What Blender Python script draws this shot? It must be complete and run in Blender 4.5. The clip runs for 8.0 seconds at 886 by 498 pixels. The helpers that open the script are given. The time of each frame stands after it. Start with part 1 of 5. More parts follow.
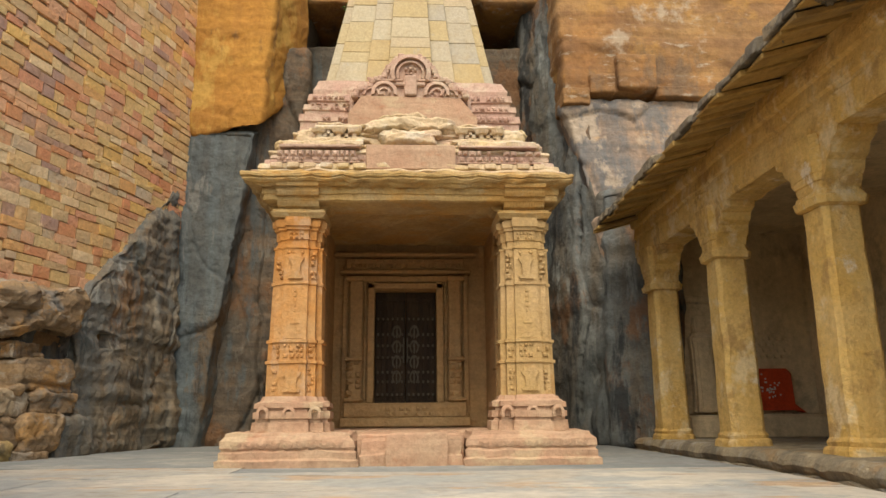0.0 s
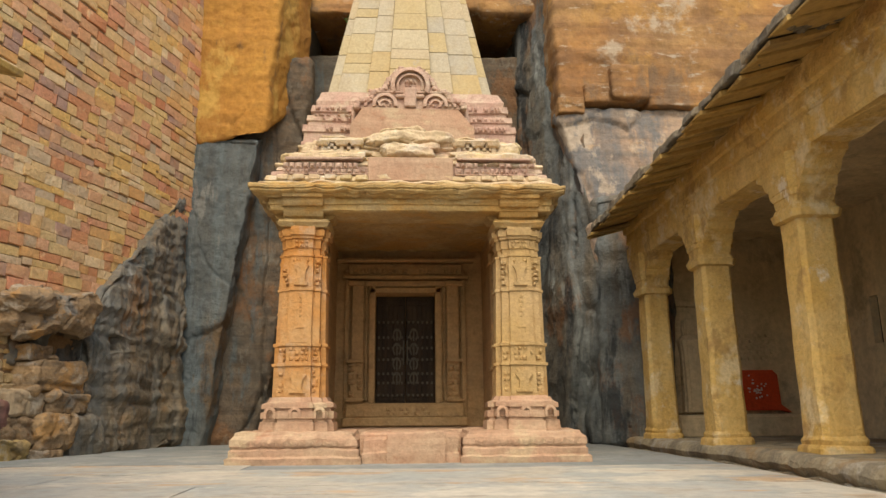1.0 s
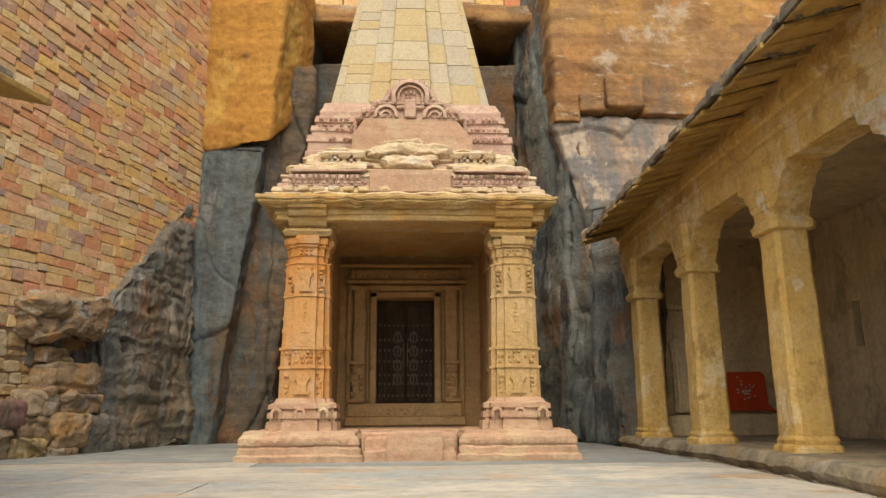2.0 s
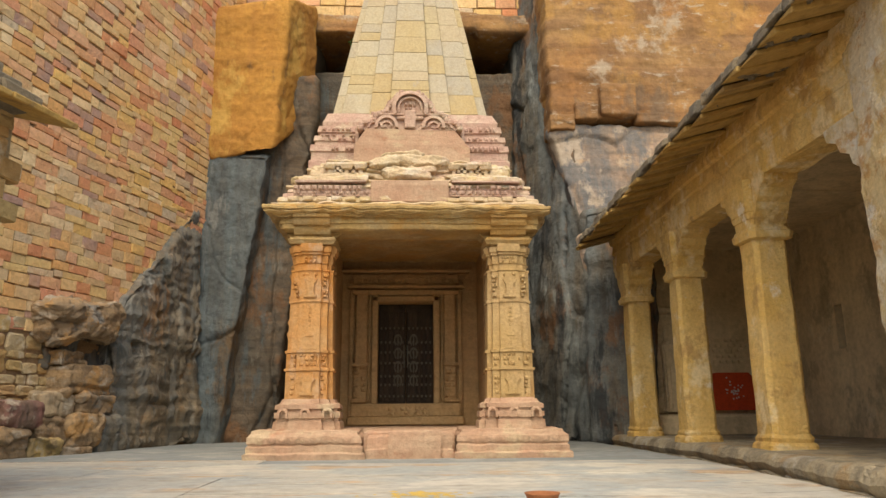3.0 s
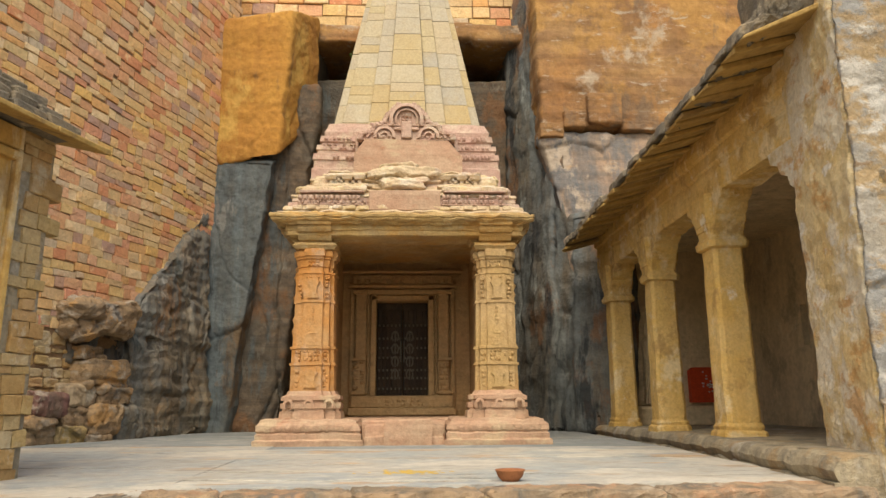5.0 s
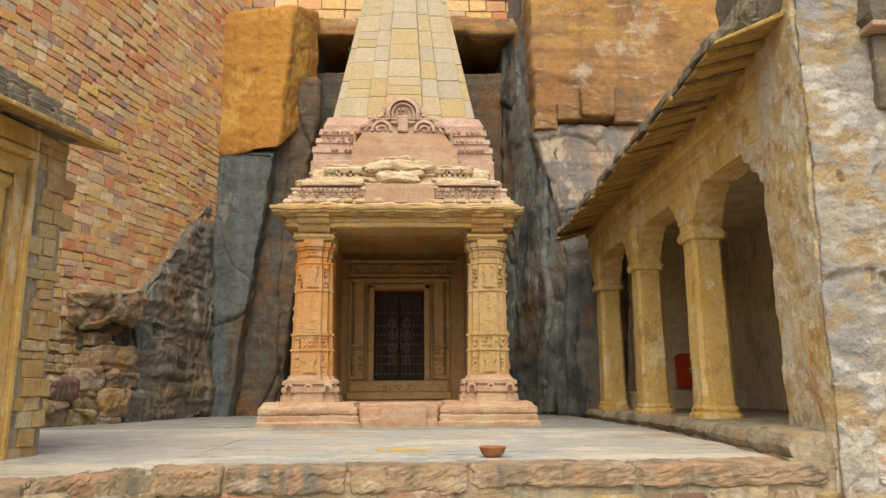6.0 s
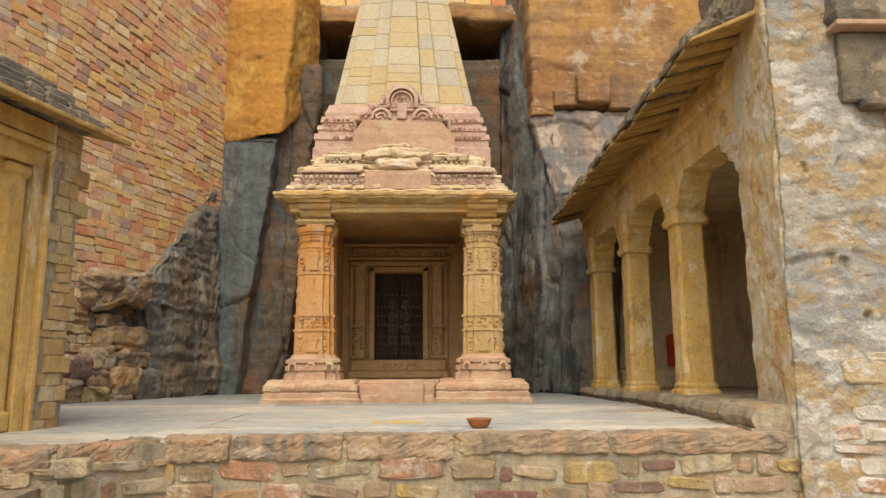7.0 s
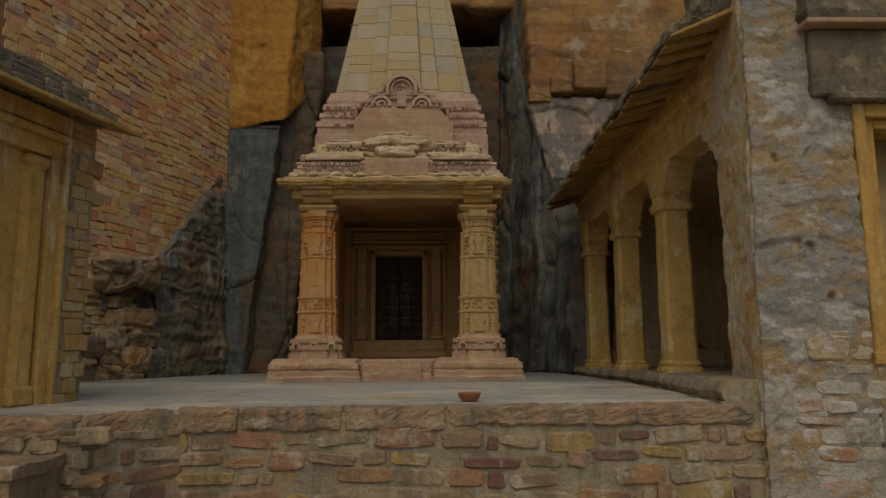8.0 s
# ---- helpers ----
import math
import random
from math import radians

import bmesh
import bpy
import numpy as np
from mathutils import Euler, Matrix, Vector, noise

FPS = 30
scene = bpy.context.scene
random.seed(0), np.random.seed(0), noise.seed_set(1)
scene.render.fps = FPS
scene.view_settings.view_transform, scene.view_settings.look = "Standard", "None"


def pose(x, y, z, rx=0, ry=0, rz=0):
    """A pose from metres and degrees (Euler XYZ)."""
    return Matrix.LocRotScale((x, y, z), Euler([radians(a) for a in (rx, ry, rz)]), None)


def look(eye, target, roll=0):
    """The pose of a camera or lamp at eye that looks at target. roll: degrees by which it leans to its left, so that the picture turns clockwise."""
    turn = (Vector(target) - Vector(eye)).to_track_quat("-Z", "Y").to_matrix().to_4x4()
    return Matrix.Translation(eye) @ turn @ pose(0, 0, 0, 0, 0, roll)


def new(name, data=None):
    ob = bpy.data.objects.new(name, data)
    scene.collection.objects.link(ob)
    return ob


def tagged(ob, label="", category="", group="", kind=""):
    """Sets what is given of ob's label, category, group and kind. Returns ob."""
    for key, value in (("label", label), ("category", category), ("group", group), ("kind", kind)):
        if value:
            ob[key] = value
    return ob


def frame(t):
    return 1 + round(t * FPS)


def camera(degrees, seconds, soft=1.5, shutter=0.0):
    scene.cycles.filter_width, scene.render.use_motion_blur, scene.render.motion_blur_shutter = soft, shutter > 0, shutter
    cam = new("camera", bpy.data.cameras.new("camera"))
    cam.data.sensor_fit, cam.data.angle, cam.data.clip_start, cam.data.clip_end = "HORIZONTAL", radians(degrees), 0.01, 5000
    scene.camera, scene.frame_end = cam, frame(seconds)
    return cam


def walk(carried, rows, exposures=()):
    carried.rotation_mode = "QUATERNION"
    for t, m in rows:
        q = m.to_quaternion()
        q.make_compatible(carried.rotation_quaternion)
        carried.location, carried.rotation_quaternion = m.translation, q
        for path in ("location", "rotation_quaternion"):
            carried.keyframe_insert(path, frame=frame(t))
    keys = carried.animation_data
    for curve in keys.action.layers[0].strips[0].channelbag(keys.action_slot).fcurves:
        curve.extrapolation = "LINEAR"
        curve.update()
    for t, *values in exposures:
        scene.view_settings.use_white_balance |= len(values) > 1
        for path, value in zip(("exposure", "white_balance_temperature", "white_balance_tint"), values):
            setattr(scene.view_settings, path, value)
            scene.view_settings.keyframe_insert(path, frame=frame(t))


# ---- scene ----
cam = camera(63.7, 8.0)
PATH = [
    (0, (0.117, -0.163, 0.527), (0.215, 1.782, 0.981), -0.5),
    (0.5, (0.1, -0.378, 0.527), (0.201, 1.567, 0.981), -0.5),
    (1, (0.114, -0.605, 0.531), (0.213, 1.34, 0.984), -0.5),
    (1.5, (0.136, -0.833, 0.554), (0.231, 1.114, 1.004), -0.4),
    (3, (0.168, -1.532, 0.557), (0.258, 0.415, 1.005), -0.5),
    (3.5, (0.194, -1.759, 0.558), (0.282, 0.188, 1.005), -0.4),
    (4, (0.209, -1.976, 0.55), (0.297, -0.029, 0.996), -0.4),
    (4.5, (0.238, -2.204, 0.538), (0.324, -0.255, 0.979), -0.4),
    (6, (0.386, -2.894, 0.486), (0.465, -0.935, 0.881), -0.4),
    (6.5, (0.447, -3.124, 0.463), (0.52, -1.16, 0.834), -0.4),
    (7, (0.509, -3.36, 0.437), (0.574, -1.391, 0.782), -0.4),
    (7.5, (0.551, -3.582, 0.421), (0.612, -1.609, 0.741), -0.4),
    (8, (0.618, -3.825, 0.39), (0.67, -1.847, 0.687), -0.4),
]

walk(cam, [(t, look(eye, target, roll)) for t, eye, target, roll in PATH],
     exposures=[(0, 0.95, 7300, 5), (7.5, 0.95, 7300, 5), (7.6, 0.73, 7300, 5), (7.7, 0.41, 7300, 5), (7.8, 0.02, 7300, 5), (7.9, -0.43, 7300, 5), (8.0, -0.86, 7300, 5)])

# ---- light ----
SUN_ELEV, SUN_ROT = 54.0, 188.0
world = bpy.data.worlds.new("world")
scene.world = world
world.use_nodes = True
wn = world.node_tree.nodes
sky = wn.new("ShaderNodeTexSky")
sky.sky_type = 'NISHITA'
sky.sun_disc = False
sky.sun_elevation = radians(SUN_ELEV)
sky.sun_rotation = radians(SUN_ROT)
sky.dust_density = 3.0
world.node_tree.links.new(sky.outputs[0], wn["Background"].inputs[0])
wn["Background"].inputs[1].default_value = 0.135
sun_data = bpy.data.lights.new("sun", "SUN")
sun_data.energy = 1.05
sun_data.angle = radians(55)
sun_data.color = (1.0, 0.90, 0.74)
sun = new("sun", sun_data)
sun.matrix_basis = look((-1.8, -3, 18), (0, 9, 1))

# ---- materials ----
def nd(t, kind, **inputs):
    n = t.nodes.new(kind)
    for k, v in inputs.items():
        n.inputs[k.replace("_", " ")].default_value = v
    return n


def c4(c):
    return (c[0], c[1], c[2], 1.0)


def mixc(t, fac, a, b, mode="MIX"):
    m = t.nodes.new("ShaderNodeMix")
    m.data_type, m.blend_type = "RGBA", mode
    for sock, v in ((m.inputs[0], fac), (m.inputs[6], a), (m.inputs[7], b)):
        if hasattr(v, "is_output"):
            t.links.new(v, sock)
        elif isinstance(v, tuple):
            sock.default_value = c4(v)
        else:
            sock.default_value = v
    return m.outputs[2]


def ramp(t, fac, stops, interp="LINEAR"):
    r = t.nodes.new("ShaderNodeValToRGB")
    e = r.color_ramp
    e.interpolation = interp
    while len(e.elements) < len(stops):
        e.elements.new(0.5)
    for el, (p, c) in zip(e.elements, stops):
        el.position, el.color = p, c4(c) if isinstance(c, tuple) else (c, c, c, 1)
    t.links.new(fac, r.inputs[0])
    return r.outputs[0]


def noise_at(t, pos, scale, detail=5, rough=0.6, stretch=(1, 1, 1), off=0.0):
    m = t.nodes.new("ShaderNodeMapping")
    m.inputs["Scale"].default_value = stretch
    m.inputs["Location"].default_value = (off, off * 1.7, off * 0.6)
    t.links.new(pos, m.inputs[0])
    n = nd(t, "ShaderNodeTexNoise", Scale=scale, Detail=detail, Roughness=rough)
    t.links.new(m.outputs[0], n.inputs["Vector"])
    return n.outputs[0]


def stone(name, base, alt, dark, scale=1.6, bump=0.5, rough=0.9, palette=None, island=False,
          streak=None, streak_amount=0.6, strata=0.0, spots=None, spot_cut=0.62, pit=0.0, dirt=0.55, tone=0.82, patches=()):
    """Weathered stone: two tones at a large scale, fine grain, dirt in patches, optional vertical stains, strata, lime spots and a palette for pieces."""
    m = bpy.data.materials.new(name)
    m.use_nodes = True
    t = m.node_tree
    base, alt, dark, streak, spots = (q and tuple(v * tone for v in q) for q in (base, alt, dark, streak, spots))
    palette = palette and [tuple(v * tone for v in q) for q in palette]
    bsdf = t.nodes["Principled BSDF"]
    pos = t.nodes.new("ShaderNodeNewGeometry").outputs["Position"]
    big = noise_at(t, pos, scale, 6, 0.62)
    fine = noise_at(t, pos, scale * 14, 5, 0.7, off=3.1)
    mid = noise_at(t, pos, scale * 4, 6, 0.65, off=7.7)
    if palette:
        if island:
            rnd = t.nodes.new("ShaderNodeNewGeometry").outputs["Random Per Island"]
        else:
            rnd = t.nodes.new("ShaderNodeObjectInfo").outputs["Random"]
        first = ramp(t, rnd, [(i / len(palette), c) for i, c in enumerate(palette)], "CONSTANT")
        col = mixc(t, ramp(t, big, [(0.42, 0.0), (0.68, 0.5)]), first, alt)
    else:
        col = mixc(t, ramp(t, big, [(0.36, 0.0), (0.64, 1.0)]), base, alt)
    if strata:
        lay = noise_at(t, pos, scale * 3, 4, 0.6, stretch=(0.15, 0.15, 2.2), off=1.3)
        col = mixc(t, ramp(t, lay, [(0.42, 0.0), (0.62, strata)]), col, dark)
    col = mixc(t, ramp(t, mid, [(0.5, 0.0), (0.74, dirt)]), col, dark)
    if streak:
        st = noise_at(t, pos, scale * 2.2, 5, 0.6, stretch=(1, 1, 0.09), off=5.0)
        col = mixc(t, ramp(t, st, [(0.45, 0.0), (0.6, streak_amount)]), col, streak)
    if spots:
        sp = noise_at(t, pos, scale * 1.3, 7, 0.7, off=11.0)
        col = mixc(t, ramp(t, sp, [(spot_cut - 0.04, 0.0), (spot_cut + 0.05, 0.9)]), col, spots)
    for k, (pc, psize, cut, amount, stretch) in enumerate(patches):
        pn = noise_at(t, pos, psize, 8, 0.68, stretch=stretch, off=17.0 + 5.3 * k)
        col = mixc(t, ramp(t, pn, [(cut - 0.03, 0.0), (cut + 0.04, amount)]), col, tuple(v * tone for v in pc))
    g = ramp(t, fine, [(0.25, 0.80), (0.75, 1.16)])
    col = mixc(t, 1.0, col, g, "MULTIPLY")
    t.links.new(col, bsdf.inputs["Base Color"])
    bsdf.inputs["Roughness"].default_value = rough
    bsdf.inputs["Specular IOR Level"].default_value = 0.25
    add = t.nodes.new("ShaderNodeMath")
    add.operation = "MULTIPLY_ADD"
    t.links.new(mid, add.inputs[0])
    add.inputs[1].default_value = 1.6
    t.links.new(fine, add.inputs[2])
    height = add.outputs[0]
    if pit:
        v = nd(t, "ShaderNodeTexVoronoi", Scale=pit)
        t.links.new(pos, v.inputs["Vector"])
        a2 = t.nodes.new("ShaderNodeMath")
        a2.operation = "ADD"
        t.links.new(height, a2.inputs[0])
        t.links.new(v.outputs["Distance"], a2.inputs[1])
        height = a2.outputs[0]
    b = nd(t, "ShaderNodeBump", Strength=bump, Distance=0.03)
    t.links.new(height, b.inputs["Height"])
    t.links.new(b.outputs[0], bsdf.inputs["Normal"])
    return m


M = {
    "orange": stone("orange_sandstone", (0.62, 0.28, 0.075), (0.62, 0.37, 0.17), (0.34, 0.16, 0.06), 1.8, 0.5, dirt=0.5, patches=(((0.60, 0.42, 0.28), 2.2, 0.58, 0.6, (1, 1, 0.6)), ((0.64, 0.24, 0.05), 1.6, 0.58, 0.6, (1, 1, 0.5)))),
    "buff": stone("buff_sandstone", (0.56, 0.38, 0.17), (0.60, 0.42, 0.22), (0.34, 0.21, 0.09), 1.8, 0.5, dirt=0.5, patches=(((0.56, 0.33, 0.13), 1.6, 0.58, 0.6, (1, 1, 0.5)),)),
    "pink": stone("pink_sandstone", (0.60, 0.37, 0.25), (0.63, 0.45, 0.31), (0.34, 0.19, 0.12), 1.7, 0.5, strata=0.35, dirt=0.5, tone=0.80, patches=(((0.64, 0.50, 0.33), 1.5, 0.57, 0.7, (1, 1, 1.6)), ((0.52, 0.24, 0.14), 2.4, 0.62, 0.5, (1, 1, 2)))),
    "mauve": stone("mauve_sandstone", (0.60, 0.38, 0.30), (0.66, 0.48, 0.37), (0.32, 0.17, 0.13), 2.4, 0.6, dirt=0.6, tone=0.80, patches=(((0.70, 0.57, 0.42), 2.0, 0.57, 0.65, (1, 1, 1.5)),)),
    "pale": stone("pale_weathered_stone", (0.74, 0.60, 0.40), (0.72, 0.55, 0.37), (0.50, 0.35, 0.20), 2.2, 0.6, strata=0.35, dirt=0.5, tone=0.86, patches=(((0.74, 0.58, 0.28), 1.8, 0.56, 0.5, (1, 1, 1.6)), ((0.70, 0.50, 0.40), 1.5, 0.58, 0.6, (1, 1, 1.6)), ((0.80, 0.72, 0.60), 2.6, 0.58, 0.6, (1, 1, 1.6)))),
    "eave": stone("yellow_eave_stone", (0.66, 0.44, 0.17), (0.66, 0.49, 0.26), (0.34, 0.20, 0.075), 2.2, 0.7, strata=0.5, tone=0.80, patches=(((0.66, 0.36, 0.10), 1.4, 0.55, 0.6, (1, 1, 1.4)), ((0.70, 0.58, 0.36), 2.2, 0.6, 0.6, (1, 1, 2)))),
    "spire": stone("spire_stone", (0.7, 0.6, 0.4), (0.62, 0.52, 0.34), (0.50, 0.37, 0.20), 1.5, 0.3, dirt=0.35, tone=0.75,
                   patches=(((0.50, 0.40, 0.26), 1.2, 0.6, 0.45, (1, 1, 0.3)), ((0.46, 0.47, 0.48), 1.6, 0.66, 0.6, (1, 1, 1))),
                   palette=[(0.61, 0.52, 0.36), (0.59, 0.46, 0.25), (0.55, 0.48, 0.36), (0.61, 0.54, 0.40), (0.59, 0.44, 0.22), (0.51, 0.46, 0.37), (0.61, 0.50, 0.30), (0.60, 0.49, 0.33), (0.57, 0.50, 0.38)]),
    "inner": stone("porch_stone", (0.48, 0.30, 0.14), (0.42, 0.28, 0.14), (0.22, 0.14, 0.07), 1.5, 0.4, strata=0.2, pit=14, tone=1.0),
    "ochre": stone("ochre_plastered_stone", (0.66, 0.42, 0.125), (0.70, 0.49, 0.20), (0.34, 0.18, 0.06), 1.7, 0.8, streak=(0.50, 0.28, 0.08), streak_amount=0.3, dirt=0.55, tone=1.04, patches=(((0.74, 0.60, 0.36), 1.5, 0.55, 0.75, (1, 1, 0.8)), ((0.40, 0.24, 0.09), 2.6, 0.60, 0.7, (1, 1, 0.7)), ((0.78, 0.70, 0.54), 3.0, 0.64, 0.7, (1, 1, 1)))),
    "ochre_dark": stone("ochre_wall_plaster", (0.76, 0.60, 0.37), (0.66, 0.52, 0.33), (0.36, 0.27, 0.16), 0.9, 0.5, streak=(0.46, 0.35, 0.21), streak_amount=0.4, tone=1.0, patches=(((0.36, 0.29, 0.19), 1.3, 0.58, 0.7, (1, 1, 0.7)), ((0.78, 0.68, 0.48), 1.8, 0.62, 0.5, (1, 1, 1)))),
    "slab_under": stone("golden_roof_slab", (0.66, 0.42, 0.13), (0.58, 0.38, 0.14), (0.24, 0.13, 0.045), 1.3, 0.6, tone=0.72, dirt=0.7, patches=(((0.30, 0.20, 0.10), 1.6, 0.57, 0.6, (0.5, 2, 1)),)),
    "roof_dark": stone("dark_weathered_roof_stone", (0.17, 0.15, 0.12), (0.30, 0.24, 0.16), (0.05, 0.05, 0.05), 2.4, 0.8, spots=(0.46, 0.37, 0.25), spot_cut=0.58),
    "floor": stone("worn_paving", (0.54, 0.49, 0.41), (0.44, 0.435, 0.41), (0.34, 0.28, 0.20), 0.5, 0.5, dirt=0.55, tone=0.86, patches=(((0.38, 0.41, 0.41), 0.4, 0.52, 0.7, (1, 1.2, 1)), ((0.64, 0.59, 0.50), 0.7, 0.55, 0.8, (0.9, 1.4, 1)), ((0.56, 0.37, 0.21), 0.9, 0.60, 0.7, (0.8, 2, 1)), ((0.28, 0.24, 0.19), 2.2, 0.62, 0.65, (0.6, 2.4, 1)))),
    # Grey-blue paving: the cliff's shade on the floor, put into the colour.
    "shade_floor": stone("shade_grey_paving", (0.30, 0.325, 0.33), (0.36, 0.37, 0.36), (0.20, 0.19, 0.17), 0.6, 0.5, dirt=0.5, patches=(((0.46, 0.45, 0.41), 0.8, 0.56, 0.7, (1, 1.2, 1)), ((0.24, 0.27, 0.28), 0.7, 0.55, 0.7, (1, 1.2, 1)))),
    "kerb": stone("kerb_stone", (0.48, 0.33, 0.20), (0.38, 0.28, 0.185), (0.15, 0.11, 0.075), 1.5, 0.6, streak=(0.19, 0.16, 0.12), streak_amount=0.65, dirt=0.7, patches=(((0.54, 0.30, 0.17), 1.2, 0.55, 0.7, (1, 1, 1)), ((0.60, 0.51, 0.39), 2.0, 0.60, 0.75, (1, 1, 1.5)), ((0.15, 0.15, 0.135), 1.6, 0.58, 0.75, (1.6, 1, 0.25)))),
    "mortar": stone("lime_mortar", (0.60, 0.50, 0.34), (0.52, 0.43, 0.29), (0.28, 0.20, 0.12), 1.8, 0.9, streak=(0.26, 0.23, 0.18), streak_amount=0.65, tone=0.72, patches=(((0.68, 0.62, 0.52), 1.6, 0.56, 0.7, (1, 1, 0.7)), ((0.54, 0.36, 0.18), 2.0, 0.58, 0.7, (1, 1, 2)))),
    "joint": stone("earth_joint", (0.30, 0.19, 0.10), (0.36, 0.22, 0.12), (0.14, 0.085, 0.045), 2.0, 0.6),
    "plaster": stone("flaking_lime_plaster", (0.55, 0.48, 0.38), (0.60, 0.55, 0.47), (0.36, 0.27, 0.16), 2.0, 0.9, dirt=0.6, streak=(0.33, 0.33, 0.32), streak_amount=0.4, tone=0.74, patches=(((0.38, 0.38, 0.37), 0.9, 0.54, 0.8, (1, 1, 0.7)), ((0.56, 0.38, 0.18), 2.0, 0.51, 0.8, (1, 1, 1.4)), ((0.74, 0.70, 0.63), 2.2, 0.55, 0.9, (1, 1, 1.5)), ((0.36, 0.23, 0.12), 4.5, 0.60, 0.8, (0.8, 0.8, 1.8)), ((0.48, 0.47, 0.45), 3.2, 0.62, 0.7, (1, 1, 1)))),
    "pier_plaster": stone("worn_ochre_pier_plaster", (0.64, 0.46, 0.21), (0.66, 0.52, 0.30), (0.38, 0.24, 0.10), 1.8, 0.9, dirt=0.4, tone=1.0, patches=(((0.72, 0.64, 0.50), 1.5, 0.53, 0.8, (1, 1, 1)), ((0.54, 0.29, 0.10), 2.2, 0.57, 0.75, (1, 1, 1.6)), ((0.76, 0.72, 0.64), 3.0, 0.60, 0.75, (1, 1, 1.4)))),
    "brick": stone("coloured_brick_stone", tone=1.13, base=(0.5, 0.3, 0.16), alt=(0.64, 0.38, 0.17), dark=(0.44, 0.23, 0.10), scale=1.1, bump=1.0, dirt=0.4, patches=(((0.58, 0.27, 0.14), 2.0, 0.62, 0.5, (1, 1, 1)), ((0.74, 0.55, 0.32), 3.2, 0.63, 0.6, (1, 1, 1))),
                   palette=[(0.66, 0.42, 0.19), (0.62, 0.32, 0.17), (0.62, 0.45, 0.22), (0.70, 0.44, 0.15), (0.58, 0.24, 0.12), (0.56, 0.40, 0.22), (0.68, 0.38, 0.23), (0.66, 0.45, 0.22), (0.74, 0.56, 0.33), (0.66, 0.46, 0.20), (0.60, 0.33, 0.20), (0.66, 0.36, 0.14), (0.40, 0.25, 0.20), (0.70, 0.50, 0.26), (0.62, 0.28, 0.17), (0.52, 0.41, 0.28)]),
    "rubble": stone("rubble_stone", (0.5, 0.36, 0.2), (0.46, 0.36, 0.22), (0.26, 0.16, 0.08), 1.6, 0.8, dirt=0.55, streak=(0.20, 0.165, 0.12), streak_amount=0.6, tone=0.76,
                    patches=(((0.64, 0.56, 0.44), 2.2, 0.57, 0.8, (1, 1, 0.8)), ((0.24, 0.23, 0.20), 1.3, 0.60, 0.6, (1.5, 1, 0.25))),
                    palette=[(0.56, 0.42, 0.25), (0.54, 0.31, 0.16), (0.48, 0.40, 0.27), (0.52, 0.27, 0.17), (0.62, 0.50, 0.32), (0.44, 0.31, 0.19), (0.60, 0.42, 0.15), (0.58, 0.44, 0.28), (0.28, 0.14, 0.12), (0.54, 0.36, 0.25), (0.60, 0.46, 0.30)]),
    "limed": stone("limewashed_stone", (0.6, 0.5, 0.4), (0.60, 0.54, 0.44), (0.40, 0.25, 0.11), 1.6, 0.9, dirt=0.7, spots=(0.64, 0.60, 0.54), spot_cut=0.56,
                   patches=(((0.74, 0.70, 0.64), 2.2, 0.54, 0.9, (0.9, 0.9, 1.8)), ((0.54, 0.32, 0.13), 2.6, 0.60, 0.7, (0.9, 0.9, 1.8))),
                   palette=[(0.62, 0.52, 0.38), (0.56, 0.36, 0.18), (0.58, 0.50, 0.38), (0.66, 0.60, 0.50), (0.54, 0.30, 0.17), (0.58, 0.44, 0.26), (0.50, 0.44, 0.36), (0.60, 0.40, 0.30)]),
    "gold_rock": stone("golden_rock", (0.60, 0.32, 0.075), (0.54, 0.26, 0.06), (0.30, 0.14, 0.04), 0.8, 0.7, streak=(0.40, 0.18, 0.05), streak_amount=0.5, dirt=0.5, strata=0.25, patches=(((0.70, 0.46, 0.13), 0.9, 0.56, 0.6, (1, 1, 0.6)), ((0.20, 0.12, 0.06), 2.5, 0.63, 0.6, (1, 1, 0.4)))),
    "dark_rock": stone("dark_streaked_rock", (0.10, 0.105, 0.10), (0.16, 0.13, 0.095), (0.03, 0.033, 0.035), 0.8, 1.0, streak=(0.17, 0.20, 0.21), streak_amount=0.6, dirt=0.8, tone=0.95, patches=(((0.22, 0.11, 0.05), 0.9, 0.58, 0.7, (1, 1, 0.6)), ((0.26, 0.28, 0.27), 1.6, 0.60, 0.7, (1.4, 1.4, 0.25)), ((0.025, 0.03, 0.035), 1.1, 0.58, 0.8, (1.4, 1.4, 0.3)))),
    "blue_rock": stone("blue_grey_stained_rock", (0.15, 0.17, 0.175), (0.20, 0.20, 0.18), (0.06, 0.065, 0.065), 1.0, 1.0, streak=(0.22, 0.27, 0.29), streak_amount=0.6, dirt=0.8, tone=0.66, patches=(((0.28, 0.17, 0.08), 0.8, 0.56, 0.75, (1, 1, 0.4)), ((0.36, 0.36, 0.33), 2.0, 0.60, 0.7, (1.4, 1.4, 0.3)), ((0.05, 0.055, 0.06), 1.3, 0.60, 0.7, (1.4, 1.4, 0.2)))),
    "rib_rock": stone("brown_ribbed_rock", (0.21, 0.15, 0.10), (0.15, 0.135, 0.11), (0.06, 0.055, 0.05), 1.0, 1.0, strata=0.4, dirt=0.7, patches=(((0.26, 0.13, 0.06), 0.7, 0.54, 0.7, (1, 1, 0.8)), ((0.28, 0.26, 0.22), 2.0, 0.60, 0.6, (1.4, 1.4, 0.5)), ((0.12, 0.15, 0.16), 1.3, 0.60, 0.7, (1.4, 1.4, 0.25)))),
